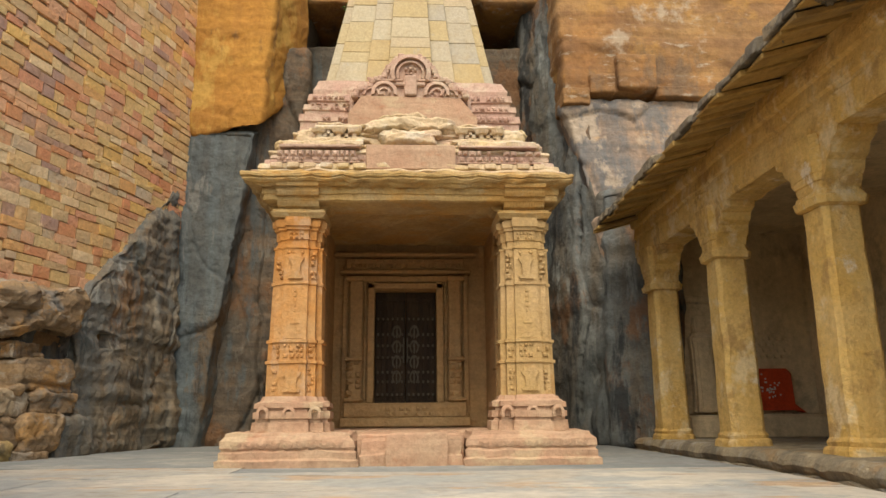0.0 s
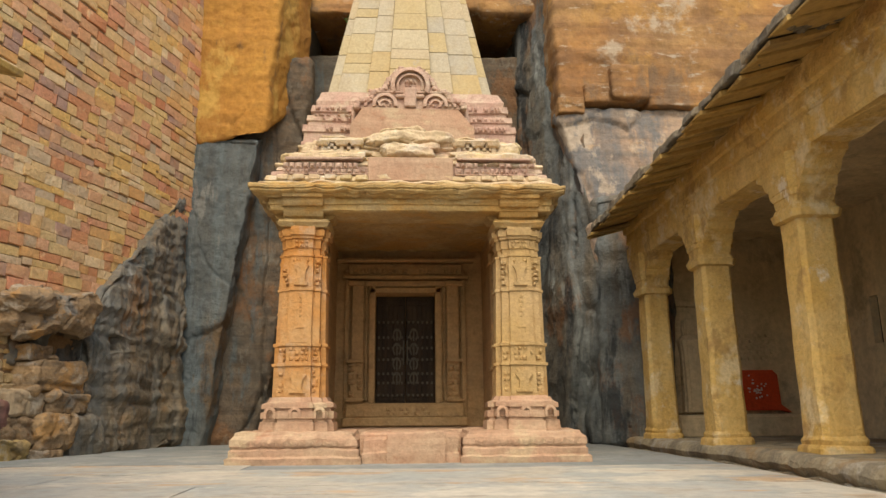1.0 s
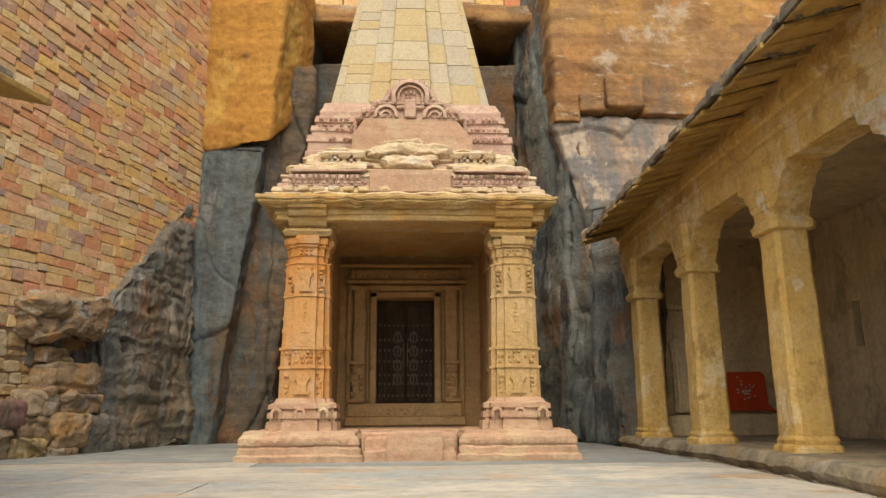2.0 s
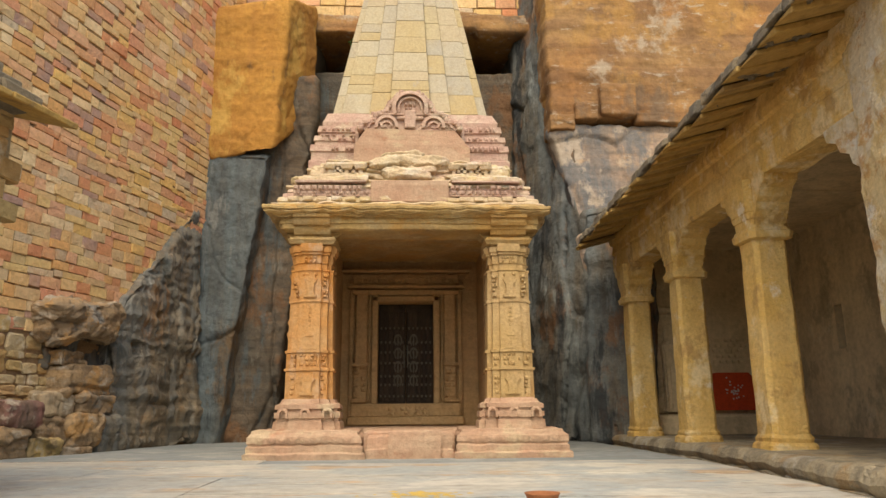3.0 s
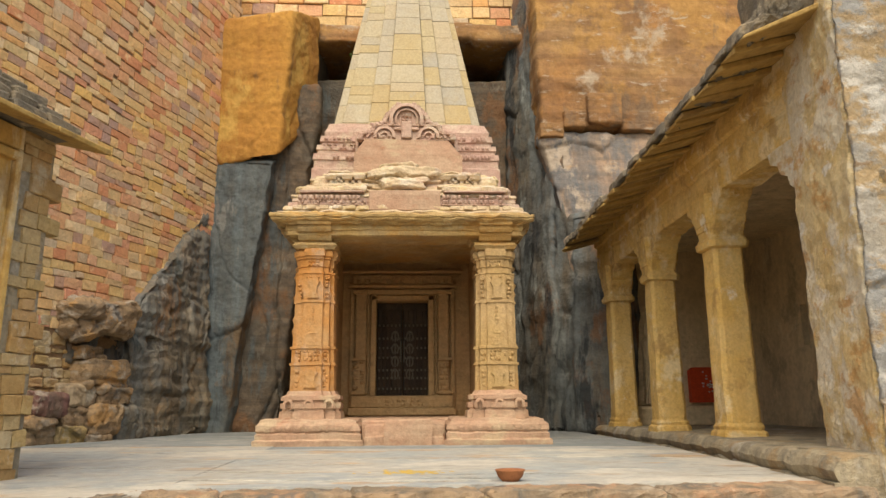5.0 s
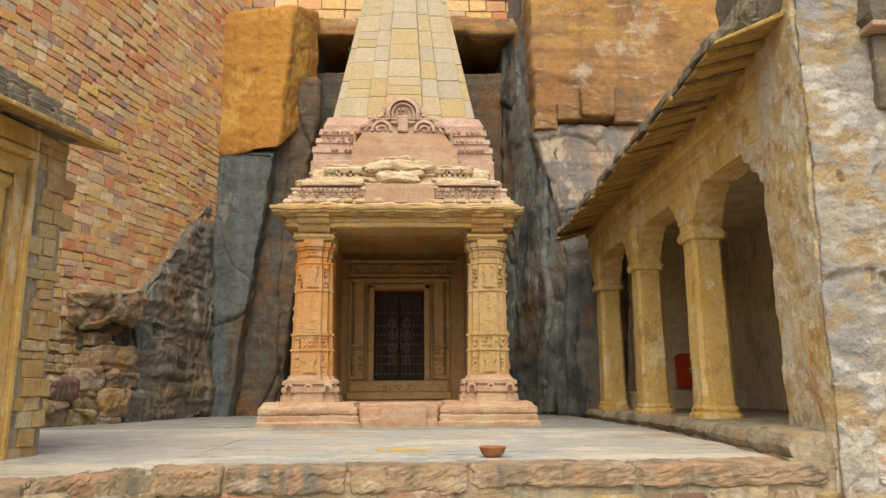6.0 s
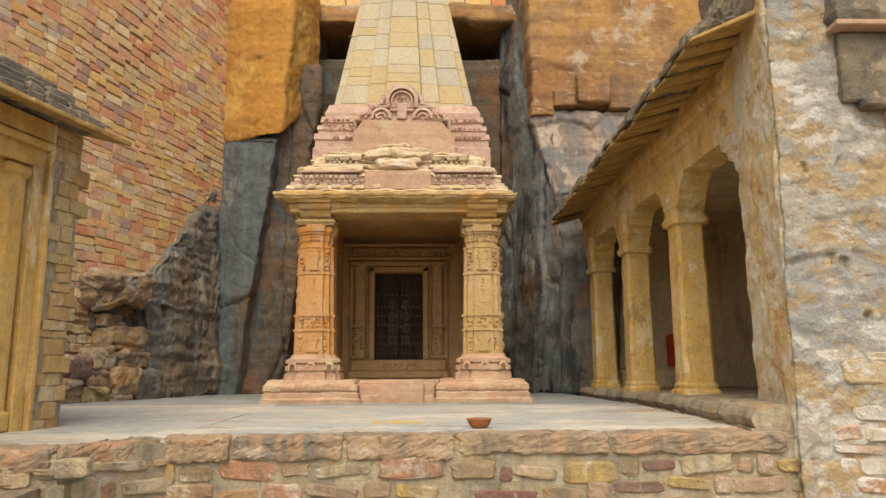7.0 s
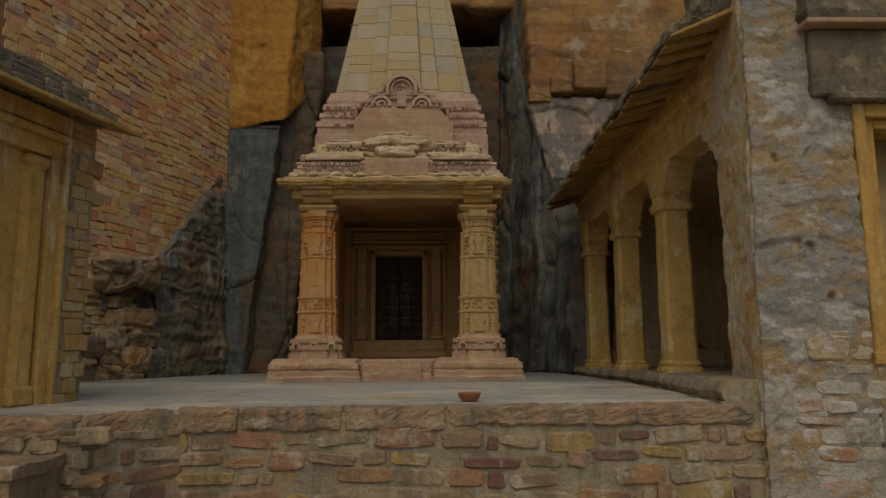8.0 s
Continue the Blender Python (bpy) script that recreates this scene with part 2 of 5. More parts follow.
    "brown_rock": stone("brown_rock", (0.28, 0.205, 0.125), (0.23, 0.20, 0.15), (0.06, 0.057, 0.052), 1.2, 1.0, strata=0.5, tone=1.0, streak=(0.19, 0.205, 0.20), streak_amount=0.6, dirt=0.7, patches=(((0.36, 0.30, 0.22), 1.8, 0.58, 0.7, (1, 1, 0.6)), ((0.33, 0.18, 0.08), 1.0, 0.60, 0.7, (1, 1, 0.8)), ((0.10, 0.12, 0.12), 1.0, 0.57, 0.75, (1.4, 1.4, 0.3)), ((0.42, 0.41, 0.38), 2.4, 0.65, 0.7, (1.6, 1.6, 0.2)))),
    "red_rock": stone("red_ochre_rock", (0.55, 0.33, 0.14), (0.52, 0.25, 0.085), (0.26, 0.135, 0.07), 0.6, 1.0, strata=0.6, streak=(0.26, 0.15, 0.08), streak_amount=0.5, dirt=0.55, tone=0.67, patches=(((0.60, 0.33, 0.10), 0.6, 0.54, 0.7, (1, 1, 1)), ((0.60, 0.49, 0.36), 0.75, 0.58, 0.75, (1.1, 1.1, 1)), ((0.64, 0.56, 0.44), 2.6, 0.62, 0.7, (0.7, 0.7, 2.2)), ((0.22, 0.16, 0.11), 1.0, 0.60, 0.7, (1, 1, 0.4)))),
    "grey_rock": stone("grey_pink_rock", (0.40, 0.31, 0.23), (0.50, 0.33, 0.22), (0.12, 0.115, 0.11), 0.8, 1.0, strata=0.45, streak=(0.15, 0.155, 0.16), streak_amount=0.6, dirt=0.6, patches=(((0.16, 0.17, 0.18), 0.8, 0.55, 0.7, (1.3, 1.3, 0.35)), ((0.60, 0.48, 0.36), 1.4, 0.57, 0.7, (1, 1, 0.8)), ((0.54, 0.32, 0.15), 1.1, 0.60, 0.6, (1, 1, 1.4)))),
    "boulder": stone("layered_boulder", (0.36, 0.25, 0.15), (0.42, 0.28, 0.15), (0.10, 0.085, 0.07), 1.4, 0.9, strata=0.45, dirt=0.6, tone=0.9, patches=(((0.50, 0.44, 0.36), 1.6, 0.57, 0.7, (1, 1, 2)), ((0.54, 0.30, 0.11), 1.8, 0.58, 0.8, (1, 1, 1)), ((0.25, 0.26, 0.25), 1.4, 0.58, 0.6, (1, 1, 1)))),
    # Near-black colour that paints the deep shade of the void under the ledge.
    "black": stone("unlit_black_rock", (0.03, 0.025, 0.02), (0.05, 0.04, 0.03), (0.012, 0.01, 0.01), 1.0, 0.6),
    "yellow_brick": stone("yellow_brick_stone", (0.6, 0.44, 0.2), (0.62, 0.42, 0.18), (0.36, 0.22, 0.09), 1.4, 0.8, dirt=0.5, patches=(((0.70, 0.60, 0.44), 2.2, 0.58, 0.75, (1, 1, 1)), ((0.44, 0.25, 0.09), 1.6, 0.58, 0.6, (1, 1, 1))),
                          palette=[(0.56, 0.40, 0.18), (0.54, 0.34, 0.14), (0.58, 0.44, 0.24), (0.48, 0.30, 0.13), (0.60, 0.48, 0.30), (0.58, 0.37, 0.18), (0.50, 0.38, 0.21)]),
    # Ochre toned down; the eave's shade on the pavilion is put into its colour.
    "ochre_dim": stone("dimmed_ochre_plaster", (0.66, 0.39, 0.11), (0.68, 0.46, 0.17), (0.30, 0.18, 0.06), 1.4, 0.6, streak=(0.40, 0.23, 0.07), streak_amount=0.5, tone=0.86, patches=(((0.74, 0.62, 0.42), 1.8, 0.58, 0.7, (1.4, 1.4, 0.35)), ((0.36, 0.20, 0.07), 2.0, 0.60, 0.6, (1, 1, 0.6)))),
    "gold_side": stone("brown_grey_rock", (0.24, 0.18, 0.12), (0.17, 0.155, 0.13), (0.07, 0.06, 0.05), 0.8, 0.6, streak=(0.14, 0.13, 0.11), streak_amount=0.6),
    "ground": stone("court_earth", (0.42, 0.34, 0.24), (0.36, 0.29, 0.2), (0.24, 0.18, 0.12), 0.6, 0.4),
    "wood": stone("dark_old_wood", (0.055, 0.035, 0.022), (0.08, 0.052, 0.03), (0.02, 0.014, 0.01), 3.0, 0.4, rough=0.7, streak=(0.025, 0.017, 0.012)),
    "iron": stone("dull_iron", (0.16, 0.14, 0.11), (0.13, 0.11, 0.08), (0.05, 0.04, 0.03), 5.0, 0.2, rough=0.55),
    "red": stone("red_painted_plaster", (0.74, 0.09, 0.025), (0.64, 0.07, 0.02), (0.28, 0.03, 0.012), 2.0, 0.3, rough=0.7),
    "white": stone("white_paint", (0.75, 0.72, 0.68), (0.66, 0.6, 0.55), (0.5, 0.3, 0.25), 6.0, 0.2),
    "clay": stone("terracotta", (0.42, 0.17, 0.075), (0.36, 0.14, 0.06), (0.2, 0.08, 0.04), 5.0, 0.2),
    "yellow": stone("yellow_powder", (0.72, 0.48, 0.10), (0.66, 0.47, 0.16), (0.56, 0.44, 0.24), 6.0, 0.3),
    "green": stone("green_leaf", (0.06, 0.13, 0.03), (0.09, 0.16, 0.04), (0.03, 0.06, 0.02), 8.0, 0.2),
}

# ---- mesh helpers ----
def part(name, bm, material, parent=None, label="", smooth=False):
    """One bmesh as one mesh object, under a thing or a part."""
    me = bpy.data.meshes.new(name)
    bmesh.ops.recalc_face_normals(bm, faces=bm.faces)
    bm.to_mesh(me)
    bm.free()
    if smooth:
        for p in me.polygons:
            p.use_smooth = True
    me.materials.append(M[material])
    ob = new(name, me)
    if parent:
        ob.parent = parent
    if label:
        ob["label"] = label
    return ob


def empty(name, m=None):
    ob = new(name)
    ob.empty_display_size = 0.1
    if m:
        ob.matrix_basis = m
    return ob


def add_hexa(bm, c, chip=0.0, bevel=0.0):
    """Eight corners (x fastest, then y, then z) as a block; bevel cuts its edges, chip shifts its corners."""
    vs = []
    for p in c:
        p = Vector(p)
        if chip:
            p += Vector((random.uniform(-chip, chip), random.uniform(-chip, chip), random.uniform(-chip, chip)))
        vs.append(bm.verts.new(p))
    fs = [bm.faces.new([vs[i] for i in f]) for f in ((0, 2, 3, 1), (4, 5, 7, 6), (0, 1, 5, 4), (2, 6, 7, 3), (0, 4, 6, 2), (1, 3, 7, 5))]
    if bevel:
        es = list({e for f in fs for e in f.edges})
        bmesh.ops.bevel(bm, geom=es, offset=bevel, segments=1, affect="EDGES", profile=0.5)


def box_corners(x0, x1, y0, y1, z0, z1):
    return [(x, y, z) for z in (z0, z1) for y in (y0, y1) for x in (x0, x1)]


def add_box(bm, x0, x1, y0, y1, z0, z1, bevel=0.012, chip=0.0):
    add_hexa(bm, box_corners(x0, x1, y0, y1, z0, z1), chip, bevel)


def loft(bm, rings, closed_ends=True):
    """Rings of equal length, each a list of points, joined one to the next."""
    rows = [[bm.verts.new(p) for p in r] for r in rings]
    n = len(rows[0])
    for a, b in zip(rows, rows[1:]):
        for i in range(n):
            bm.faces.new((a[i], a[(i + 1) % n], b[(i + 1) % n], b[i]))
    if closed_ends:
        bm.faces.new(rows[0][::-1])
        bm.faces.new(rows[-1])


def grid_block(corners, n, rounding=14.0, rough=0.12, freq=0.8, layers=0.05, layer_h=0.35, seed=0.0, fine=0.03, facet=0.0, cells=(1.2, 1.2, 0.5), crack=0.6, pits=()):
    """A rock: a block with eight given corners, rounded edges, broken facets with cracks between them, and level strata."""
    nx, ny, nz = n
    c = [Vector(p) for p in corners]
    bm = bmesh.new()
    verts = {}
    s = Vector((seed, seed * 2, -seed))

    def normal(a, b, d):
        return (c[b] - c[a]).cross(c[d] - c[a]).normalized()
    faces = {"f": normal(0, 1, 4), "b": normal(2, 6, 3), "l": normal(0, 4, 2), "r": normal(1, 3, 5), "u": Vector((0, 0, 1)), "d": Vector((0, 0, -1))}

    def at(i, j, k):
        key = (i, j, k)
        if key in verts:
            return verts[key]
        p = [2 * i / nx - 1, 2 * j / ny - 1, 2 * k / nz - 1]
        norm = sum(abs(q) ** rounding for q in p) ** (1 / rounding)
        u, v, w = ((q / norm + 1) / 2 for q in p)
        pt = Vector()
        for idx in range(8):
            a = (u if idx & 1 else 1 - u) * (v if idx & 2 else 1 - v) * (w if idx & 4 else 1 - w)
            pt += c[idx] * a
        out = Vector()
        for on, key2 in ((i == 0, "l"), (i == nx, "r"), (j == 0, "f"), (j == ny, "b"), (k == 0, "d"), (k == nz, "u")):
            if on:
                out += faces[key2]
        out.normalize()
        d = noise.noise_vector(pt * freq + s) * rough + noise.noise_vector(pt * freq * 3.1 + s) * rough * 0.4
        d += noise.noise_vector(pt * freq * 9 + s) * fine * 0.5
        d += out * noise.noise(Vector((pt.x * 0.25, pt.y * 0.25, pt.z / layer_h)) + s) * layers
        if facet:
            for amp, mul in ((facet, 1.0), (facet * 0.14, 3.1)):
                q = Vector((pt.x * cells[0], pt.y * cells[1], pt.z * cells[2])) * mul + s
                q += noise.noise_vector(pt * 0.8 * mul + s) * 0.16
                dist, near = noise.voronoi(q)
                o = near[0]
                tilt = noise.cell_vector(o * 17.3)
                h = noise.cell(o * 31.7) * 0.6 + (tilt - Vector((0.5, 0.5, 0.5))).dot(q - o) * 1.3
                gap = dist[1] - dist[0]
                if gap < 0.035:
                    h -= crack * (1 - gap / 0.035)
                d += out * h * amp
        for px, py, pz, pr, deep in pits:
            e = pt - Vector((px, py, pz))
            if max(abs(e.x), abs(e.y), abs(e.z) * 0.8) < pr:
                d -= out * deep
        verts[key] = bm.verts.new(pt + d)
        return verts[key]

    def sheet(na, nb, f):
        for a in range(na):
            for b in range(nb):
                bm.faces.new((f(a, b), f(a + 1, b), f(a + 1, b + 1), f(a, b + 1)))
    sheet(nx, ny, lambda a, b: at(a, b, 0))
    sheet(nx, ny, lambda a, b: at(a, b, nz))
    sheet(nx, nz, lambda a, b: at(a, 0, b))
    sheet(nx, nz, lambda a, b: at(a, ny, b))
    sheet(ny, nz, lambda a, b: at(0, a, b))
    sheet(ny, nz, lambda a, b: at(nx, a, b))
    return bm


def rock(name, corners, n, material, label, **kw):
    ob = part(name, grid_block(corners, n, **kw), material, smooth=True)
    return tagged(ob, label, "rock", kind="structure")


def wob(p, amp, freq=2.5, seed=0.0):
    v = Vector(p)
    return v + noise.noise_vector(v * freq + Vector((seed, -seed, seed * 0.5))) * amp


def rect_plan(x0, x1, y0, y1, step=0.2):
    """A rectangle's outline as a function of its inset, with points along its sides for wear."""
    nx, ny = max(1, round((x1 - x0) / step)), max(1, round((y1 - y0) / step))

    def outline(d, z=0):
        a, b, c, e = x0 + d, x1 - d, y0 + d, y1 - d
        pts = [(a + (b - a) * i / nx, c, z) for i in range(nx)] + [(b, c + (e - c) * i / ny, z) for i in range(ny)]
        return pts + [(b - (b - a) * i / nx, e, z) for i in range(nx)] + [(a, e - (e - c) * i / ny, z) for i in range(ny)]
    return outline


def star_plan(cx, cy, a=0.48, k=0.8):
    """A pillar's outline with a broad middle face and stepped corners, as a function of its half width."""
    def outline(h, z=0):
        q = [(-a, -1), (a, -1), (a, -k), (k, -k), (k, -a), (1, -a), (1, a), (k, a), (k, k), (a, k), (a, 1), (-a, 1), (-a, k), (-k, k), (-k, a), (-1, a), (-1, -a), (-k, -a), (-k, -k), (-a, -k)]
        return [(cx + h * x, cy + h * y, z) for x, y in q]
    return outline


def stack(bm, plan, levels, amp=0.0, freq=2.5, seed=0.0):
    """Mouldings: one outline per level (z, inset or half width), joined from bottom to top."""
    loft(bm, [[wob(p, amp, freq, seed) for p in plan(d, z)] for z, d in levels])


def slab_of(bm, pts, way):
    """A flat polygon given a thickness along way."""
    way = Vector(way)
    lo = [bm.verts.new(Vector(p)) for p in pts]
    hi = [bm.verts.new(Vector(p) + way) for p in pts]
    n = len(pts)
    bm.faces.new(lo)
    bm.faces.new(hi[::-1])
    for i in range(n):
        bm.faces.new((lo[i], hi[i], hi[(i + 1) % n], lo[(i + 1) % n]))


def arc_band(bm, cx, y, cz, r0, r1, a0, a1, depth, n=14, squash=1.0):
    """A flat curved band standing in the xz plane, from angle a0 to a1 in degrees, proud towards -y."""
    quads = []
    for i in range(n + 1):
        t = radians(a0 + (a1 - a0) * i / n)
        co, si = math.cos(t), math.sin(t) * squash
        quads.append([bm.verts.new(p) for p in ((cx + r0 * co, y, cz + r0 * si), (cx + r0 * co, y - depth, cz + r0 * si), (cx + r1 * co, y - depth * 0.7, cz + r1 * si), (cx + r1 * co, y, cz + r1 * si))])
    for p, q in zip(quads, quads[1:]):
        for j in range(4):
            bm.faces.new((p[j], p[(j + 1) % 4], q[(j + 1) % 4], q[j]))
    bm.faces.new(quads[0])
    bm.faces.new(quads[-1][::-1])


def relief(bm, x0, x1, z0, z1, y, proud, rnd, cell=0.07):
    """Worn carving on a face towards -y: small rounded lumps of uneven size in rows."""
    z = z0
    while z < z1 - cell * 0.4:
        x = x0
        h = cell * rnd.uniform(0.8, 1.3)
        while x < x1 - cell * 0.4:
            w = cell * rnd.uniform(0.6, 1.5)
            if rnd.random() < 0.8:
                a, b = min(x + w * 0.86, x1), min(z + h * 0.86, z1)
                p = proud * rnd.uniform(0.4, 1.0)
                i = 0.3
                lo = [(x, z), (a, z), (a, b), (x, b)]
                hi = [(x + (a - x) * i, z + (b - z) * i), (a - (a - x) * i, z + (b - z) * i), (a - (a - x) * i, b - (b - z) * i), (x + (a - x) * i, b - (b - z) * i)]
                vl = [bm.verts.new((q, y + 0.004, s)) for q, s in lo]
                vh = [bm.verts.new((q, y - p, s)) for q, s in hi]
                bm.faces.new(vh)
                for j in range(4):
                    bm.faces.new((vl[j], vl[(j + 1) % 4], vh[(j + 1) % 4], vh[j]))
            x += w
        z += h


UNIT = []
def unit_stones():
    """A few cut stones one unit in size, front towards -y, with worn front edges; walls scale them."""
    for s in range(10):
        bm = bmesh.new()
        r = random.Random(s)
        j = lambda a: r.uniform(-a, a)
        back = [bm.verts.new((x, 0.5, z)) for x, z in ((-0.5, -0.5), (0.5, -0.5), (0.5, 0.5), (-0.5, 0.5))]
        side = [bm.verts.new((x + j(0.02), -0.38, z + j(0.03))) for x, z in ((-0.495, -0.49), (0.495, -0.49), (0.495, 0.49), (-0.495, 0.49))]
        front = [bm.verts.new((x + j(0.02), -0.49 + j(0.025), z + j(0.04))) for x, z in ((-0.48, -0.455), (0.48, -0.455), (0.48, 0.455), (-0.48, 0.455))]
        mid = bm.verts.new((j(0.15), -0.5 + j(0.025), j(0.12)))
        for a, b in ((back, side), (side, front)):
            for i in range(4):
                bm.faces.new((a[i], a[(i + 1) % 4], b[(i + 1) % 4], b[i]))
        for i in range(4):
            bm.faces.new((front[i], front[(i + 1) % 4], mid))
        bmesh.ops.recalc_face_normals(bm, faces=bm.faces)
        me = bpy.data.meshes.new("stone")
        bm.to_mesh(me)
        bm.free()
        UNIT.append(me)


unit_stones()
ROUND = []
def round_stones():
    """Rounder field stones one unit in size for rubble walls."""
    for s in range(10):
        bm = bmesh.new()
        r = random.Random(100 + s)
        loop = [(-0.5, -0.32), (-0.4, -0.48), (0, -0.5), (0.4, -0.48), (0.5, -0.32), (0.5, 0.1), (0.47, 0.36), (0.36, 0.5), (-0.05, 0.5), (-0.4, 0.48), (-0.5, 0.3), (-0.5, 0)]
        loop = [(x * r.uniform(0.88, 1.02), z * r.uniform(0.88, 1.02)) for x, z in loop]
        rings = [[(x * f, y + (r.uniform(-0.05, 0.05) if y < -0.42 else 0), z * f) for x, z in loop] for y, f in ((0.5, 1.0), (-0.38, 1.0), (-0.46, 0.94), (-0.5, 0.78))]
        loft(bm, rings)
        bmesh.ops.recalc_face_normals(bm, faces=bm.faces)
        me = bpy.data.meshes.new("stone")
        bm.to_mesh(me)
        bm.free()
        ROUND.append(me)


round_stones()
_shared = {}


def unit(i, material, rounded=False):
    key = (i, material, rounded)
    if key not in _shared:
        me = (ROUND if rounded else UNIT)[i].copy()
        me.materials.clear()
        me.materials.append(M[material])
        _shared[key] = me
    return _shared[key]


def course_wall(parent, name, material, origin, u, length, z0, z1, course=0.17, long=(0.28, 0.6), depth=0.2,
                gap=0.012, keep=None, seed=1, uneven=0.012, tilt=0.0, limit=300, batter=0.0, wander=0.25, rounded=False, wave=0.0):
    """Courses of stones on a wall that runs from origin along u, its face to the right-hand side of u turned back (towards -n).
    keep(s, z) leaves stones out. The first `limit` are parts, the rest one joined mesh."""
    rnd = random.Random(seed)
    ux, uy = u
    ang = math.atan2(uy, ux)
    made, rest = [], []
    z = z0
    while z < z1:
        h = course * rnd.uniform(1 - wander, 1 + wander)
        s = -rnd.uniform(0, long[0])
        while s < length:
            w = rnd.uniform(*long)
            if keep is None or keep(s + w / 2, z + h / 2):
                proud = rnd.uniform(-uneven, uneven)
                cx = origin[0] + ux * (s + w / 2)
                cy = origin[1] + uy * (s + w / 2)
                nx, ny = uy, -ux
                k = depth / 2 - proud + batter * (z - z0)
                hh = h * rnd.uniform(0.6, 1.25) if rounded else h
                m = (Matrix.Translation((cx - nx * k, cy - ny * k, z + h / 2 + rnd.uniform(-0.1, 0.1) * h * rounded + wave * noise.noise(Vector((s * 0.5, z * 0.35, seed))))) @ Matrix.Rotation(ang, 4, "Z")
                     @ Matrix.Rotation(rnd.uniform(-tilt, tilt), 4, "Y") @ Matrix.Diagonal((w - gap, depth, hh - gap, 1)))
                made.append((rnd.randrange(10), m))
            s += w
        z += h
    if len(made) > limit:
        rnd.shuffle(made)
        made.sort(key=lambda a: a[1].translation.z)
        made, rest = made[:limit], made[limit:]
    for i, m in made:
        ob = new(name, unit(i, material, rounded))
        ob.parent = parent
        ob.matrix_basis = m
    if rest:
        vs, fs = [], []
        for i, m in rest:
            o = len(vs)
            vs += [tuple(m @ v.co) for v in UNIT[i].vertices]
            fs += [tuple(o + q for q in p.vertices) for p in UNIT[i].polygons]
        me = bpy.data.meshes.new("upper_courses")
        me.from_pydata(vs, [], fs)
        me.materials.append(M[material + "_joined"] if material + "_joined" in M else M[material])
        ob = new("upper_courses", me)
        ob.parent = parent
        tagged(ob, kind="stuff")


M["brick_joined"] = stone("coloured_brick_courses", tone=1.13, base=(0.5, 0.3, 0.16), alt=(0.64, 0.38, 0.17), dark=(0.44, 0.23, 0.10), scale=1.1, bump=1.0, dirt=0.4, patches=(((0.58, 0.27, 0.14), 2.0, 0.62, 0.5, (1, 1, 1)), ((0.74, 0.55, 0.32), 3.2, 0.63, 0.6, (1, 1, 1))), island=True,
                          palette=[(0.66, 0.42, 0.19), (0.62, 0.32, 0.17), (0.62, 0.45, 0.22), (0.70, 0.44, 0.15), (0.58, 0.24, 0.12), (0.56, 0.40, 0.22), (0.68, 0.38, 0.23), (0.66, 0.45, 0.22), (0.74, 0.56, 0.33), (0.66, 0.46, 0.20), (0.60, 0.33, 0.20), (0.66, 0.36, 0.14), (0.40, 0.25, 0.20), (0.70, 0.50, 0.26), (0.62, 0.28, 0.17), (0.52, 0.41, 0.28)])

# ---- ground, terrace ----
def floor_z(y):
    return -0.016 * max(0.0, 8.0 - y)


bm = bmesh.new()
bm.faces.new([bm.verts.new(p) for p in ((-400, -400, -1.2), (400, -400, -1.2), (400, 400, -1.2), (-400, 400, -1.2))])
tagged(part("ground", bm, "ground"), "trodden pale earth of the lower court", "ground", kind="structure")

bm = bmesh.new()
outline = [(-1.72, 3.1), (3.8, 3.1), (3.8, 17.5), (-9, 17.5), (-9, 2.3), (-2.3, 2.3), (-2.2, 2.4)]
loft(bm, [[(x, y, -1.2) for x, y in outline], [(x, y, floor_z(y) - 0.055) for x, y in outline]])
floor = tagged(part("floor", bm, "joint"), "raised terrace of worn pale paving with long dark cracks", "terrace", kind="structure")

# ---- shrine ----
SX = 0.15
shrine = tagged(empty("shrine"), "carved sandstone shrine with pillared porch and tall cream stone spire", "shrine")
rnd = random.Random(4)

step_levels = [(-0.02, 0.0), (0.06, -0.01), (0.08, 0.025), (0.15, 0.02), (0.17, 0.05), (0.20, 0.03), (0.27, 0.04), (0.31, 0.09), (0.345, 0.10), (0.355, 0.16)]
for x0, x1, sd in ((0.74, 2.25, 2.0), (-1.95, -0.42, 0.0)):
    bm = bmesh.new()
    stack(bm, rect_plan(x0, x1, 7.87, 9.2, 0.12), step_levels, 0.026, 5.0, sd)
    for k in range(9):
        arc_band(bm, x0 + 0.22 + k * 0.135, 7.915, 0.25, 0.025, 0.062, 180, 360, 0.035, 8)
    plinth = part("plinth", bm, "pink", shrine, "worn pink stone plinth with scalloped moulding")
bm = bmesh.new()
stack(bm, rect_plan(-0.12, 0.55, 7.94, 9.2, 0.12), [(-0.02, 0), (0.2, 0.0), (0.33, 0.01), (0.345, 0.03)], 0.015)
stack(bm, rect_plan(-0.43, 0.75, 8.09, 9.2, 0.12), [(-0.02, 0), (0.31, 0.0), (0.335, 0.02)], 0.015)
stack(bm, rect_plan(-1.75, 2.05, 9.19, 11.6, 0.3), [(-0.02, 0), (0.30, 0), (0.345, 0.03)], 0.01)
part("porch_floor", bm, "pink", plinth)
for x0, x1, zt in ((-0.41, -0.10, 0.28), (0.53, 0.73, 0.30)):
    bm = bmesh.new()
    stack(bm, rect_plan(x0, x1, 8.005, 8.12, 0.05), [(-0.02, 0), (0.1, 0.0), (0.12, 0.015), (zt - 0.03, 0.01), (zt, 0.03)], 0.035, 5)
    part("step_block", bm, "pink", plinth)

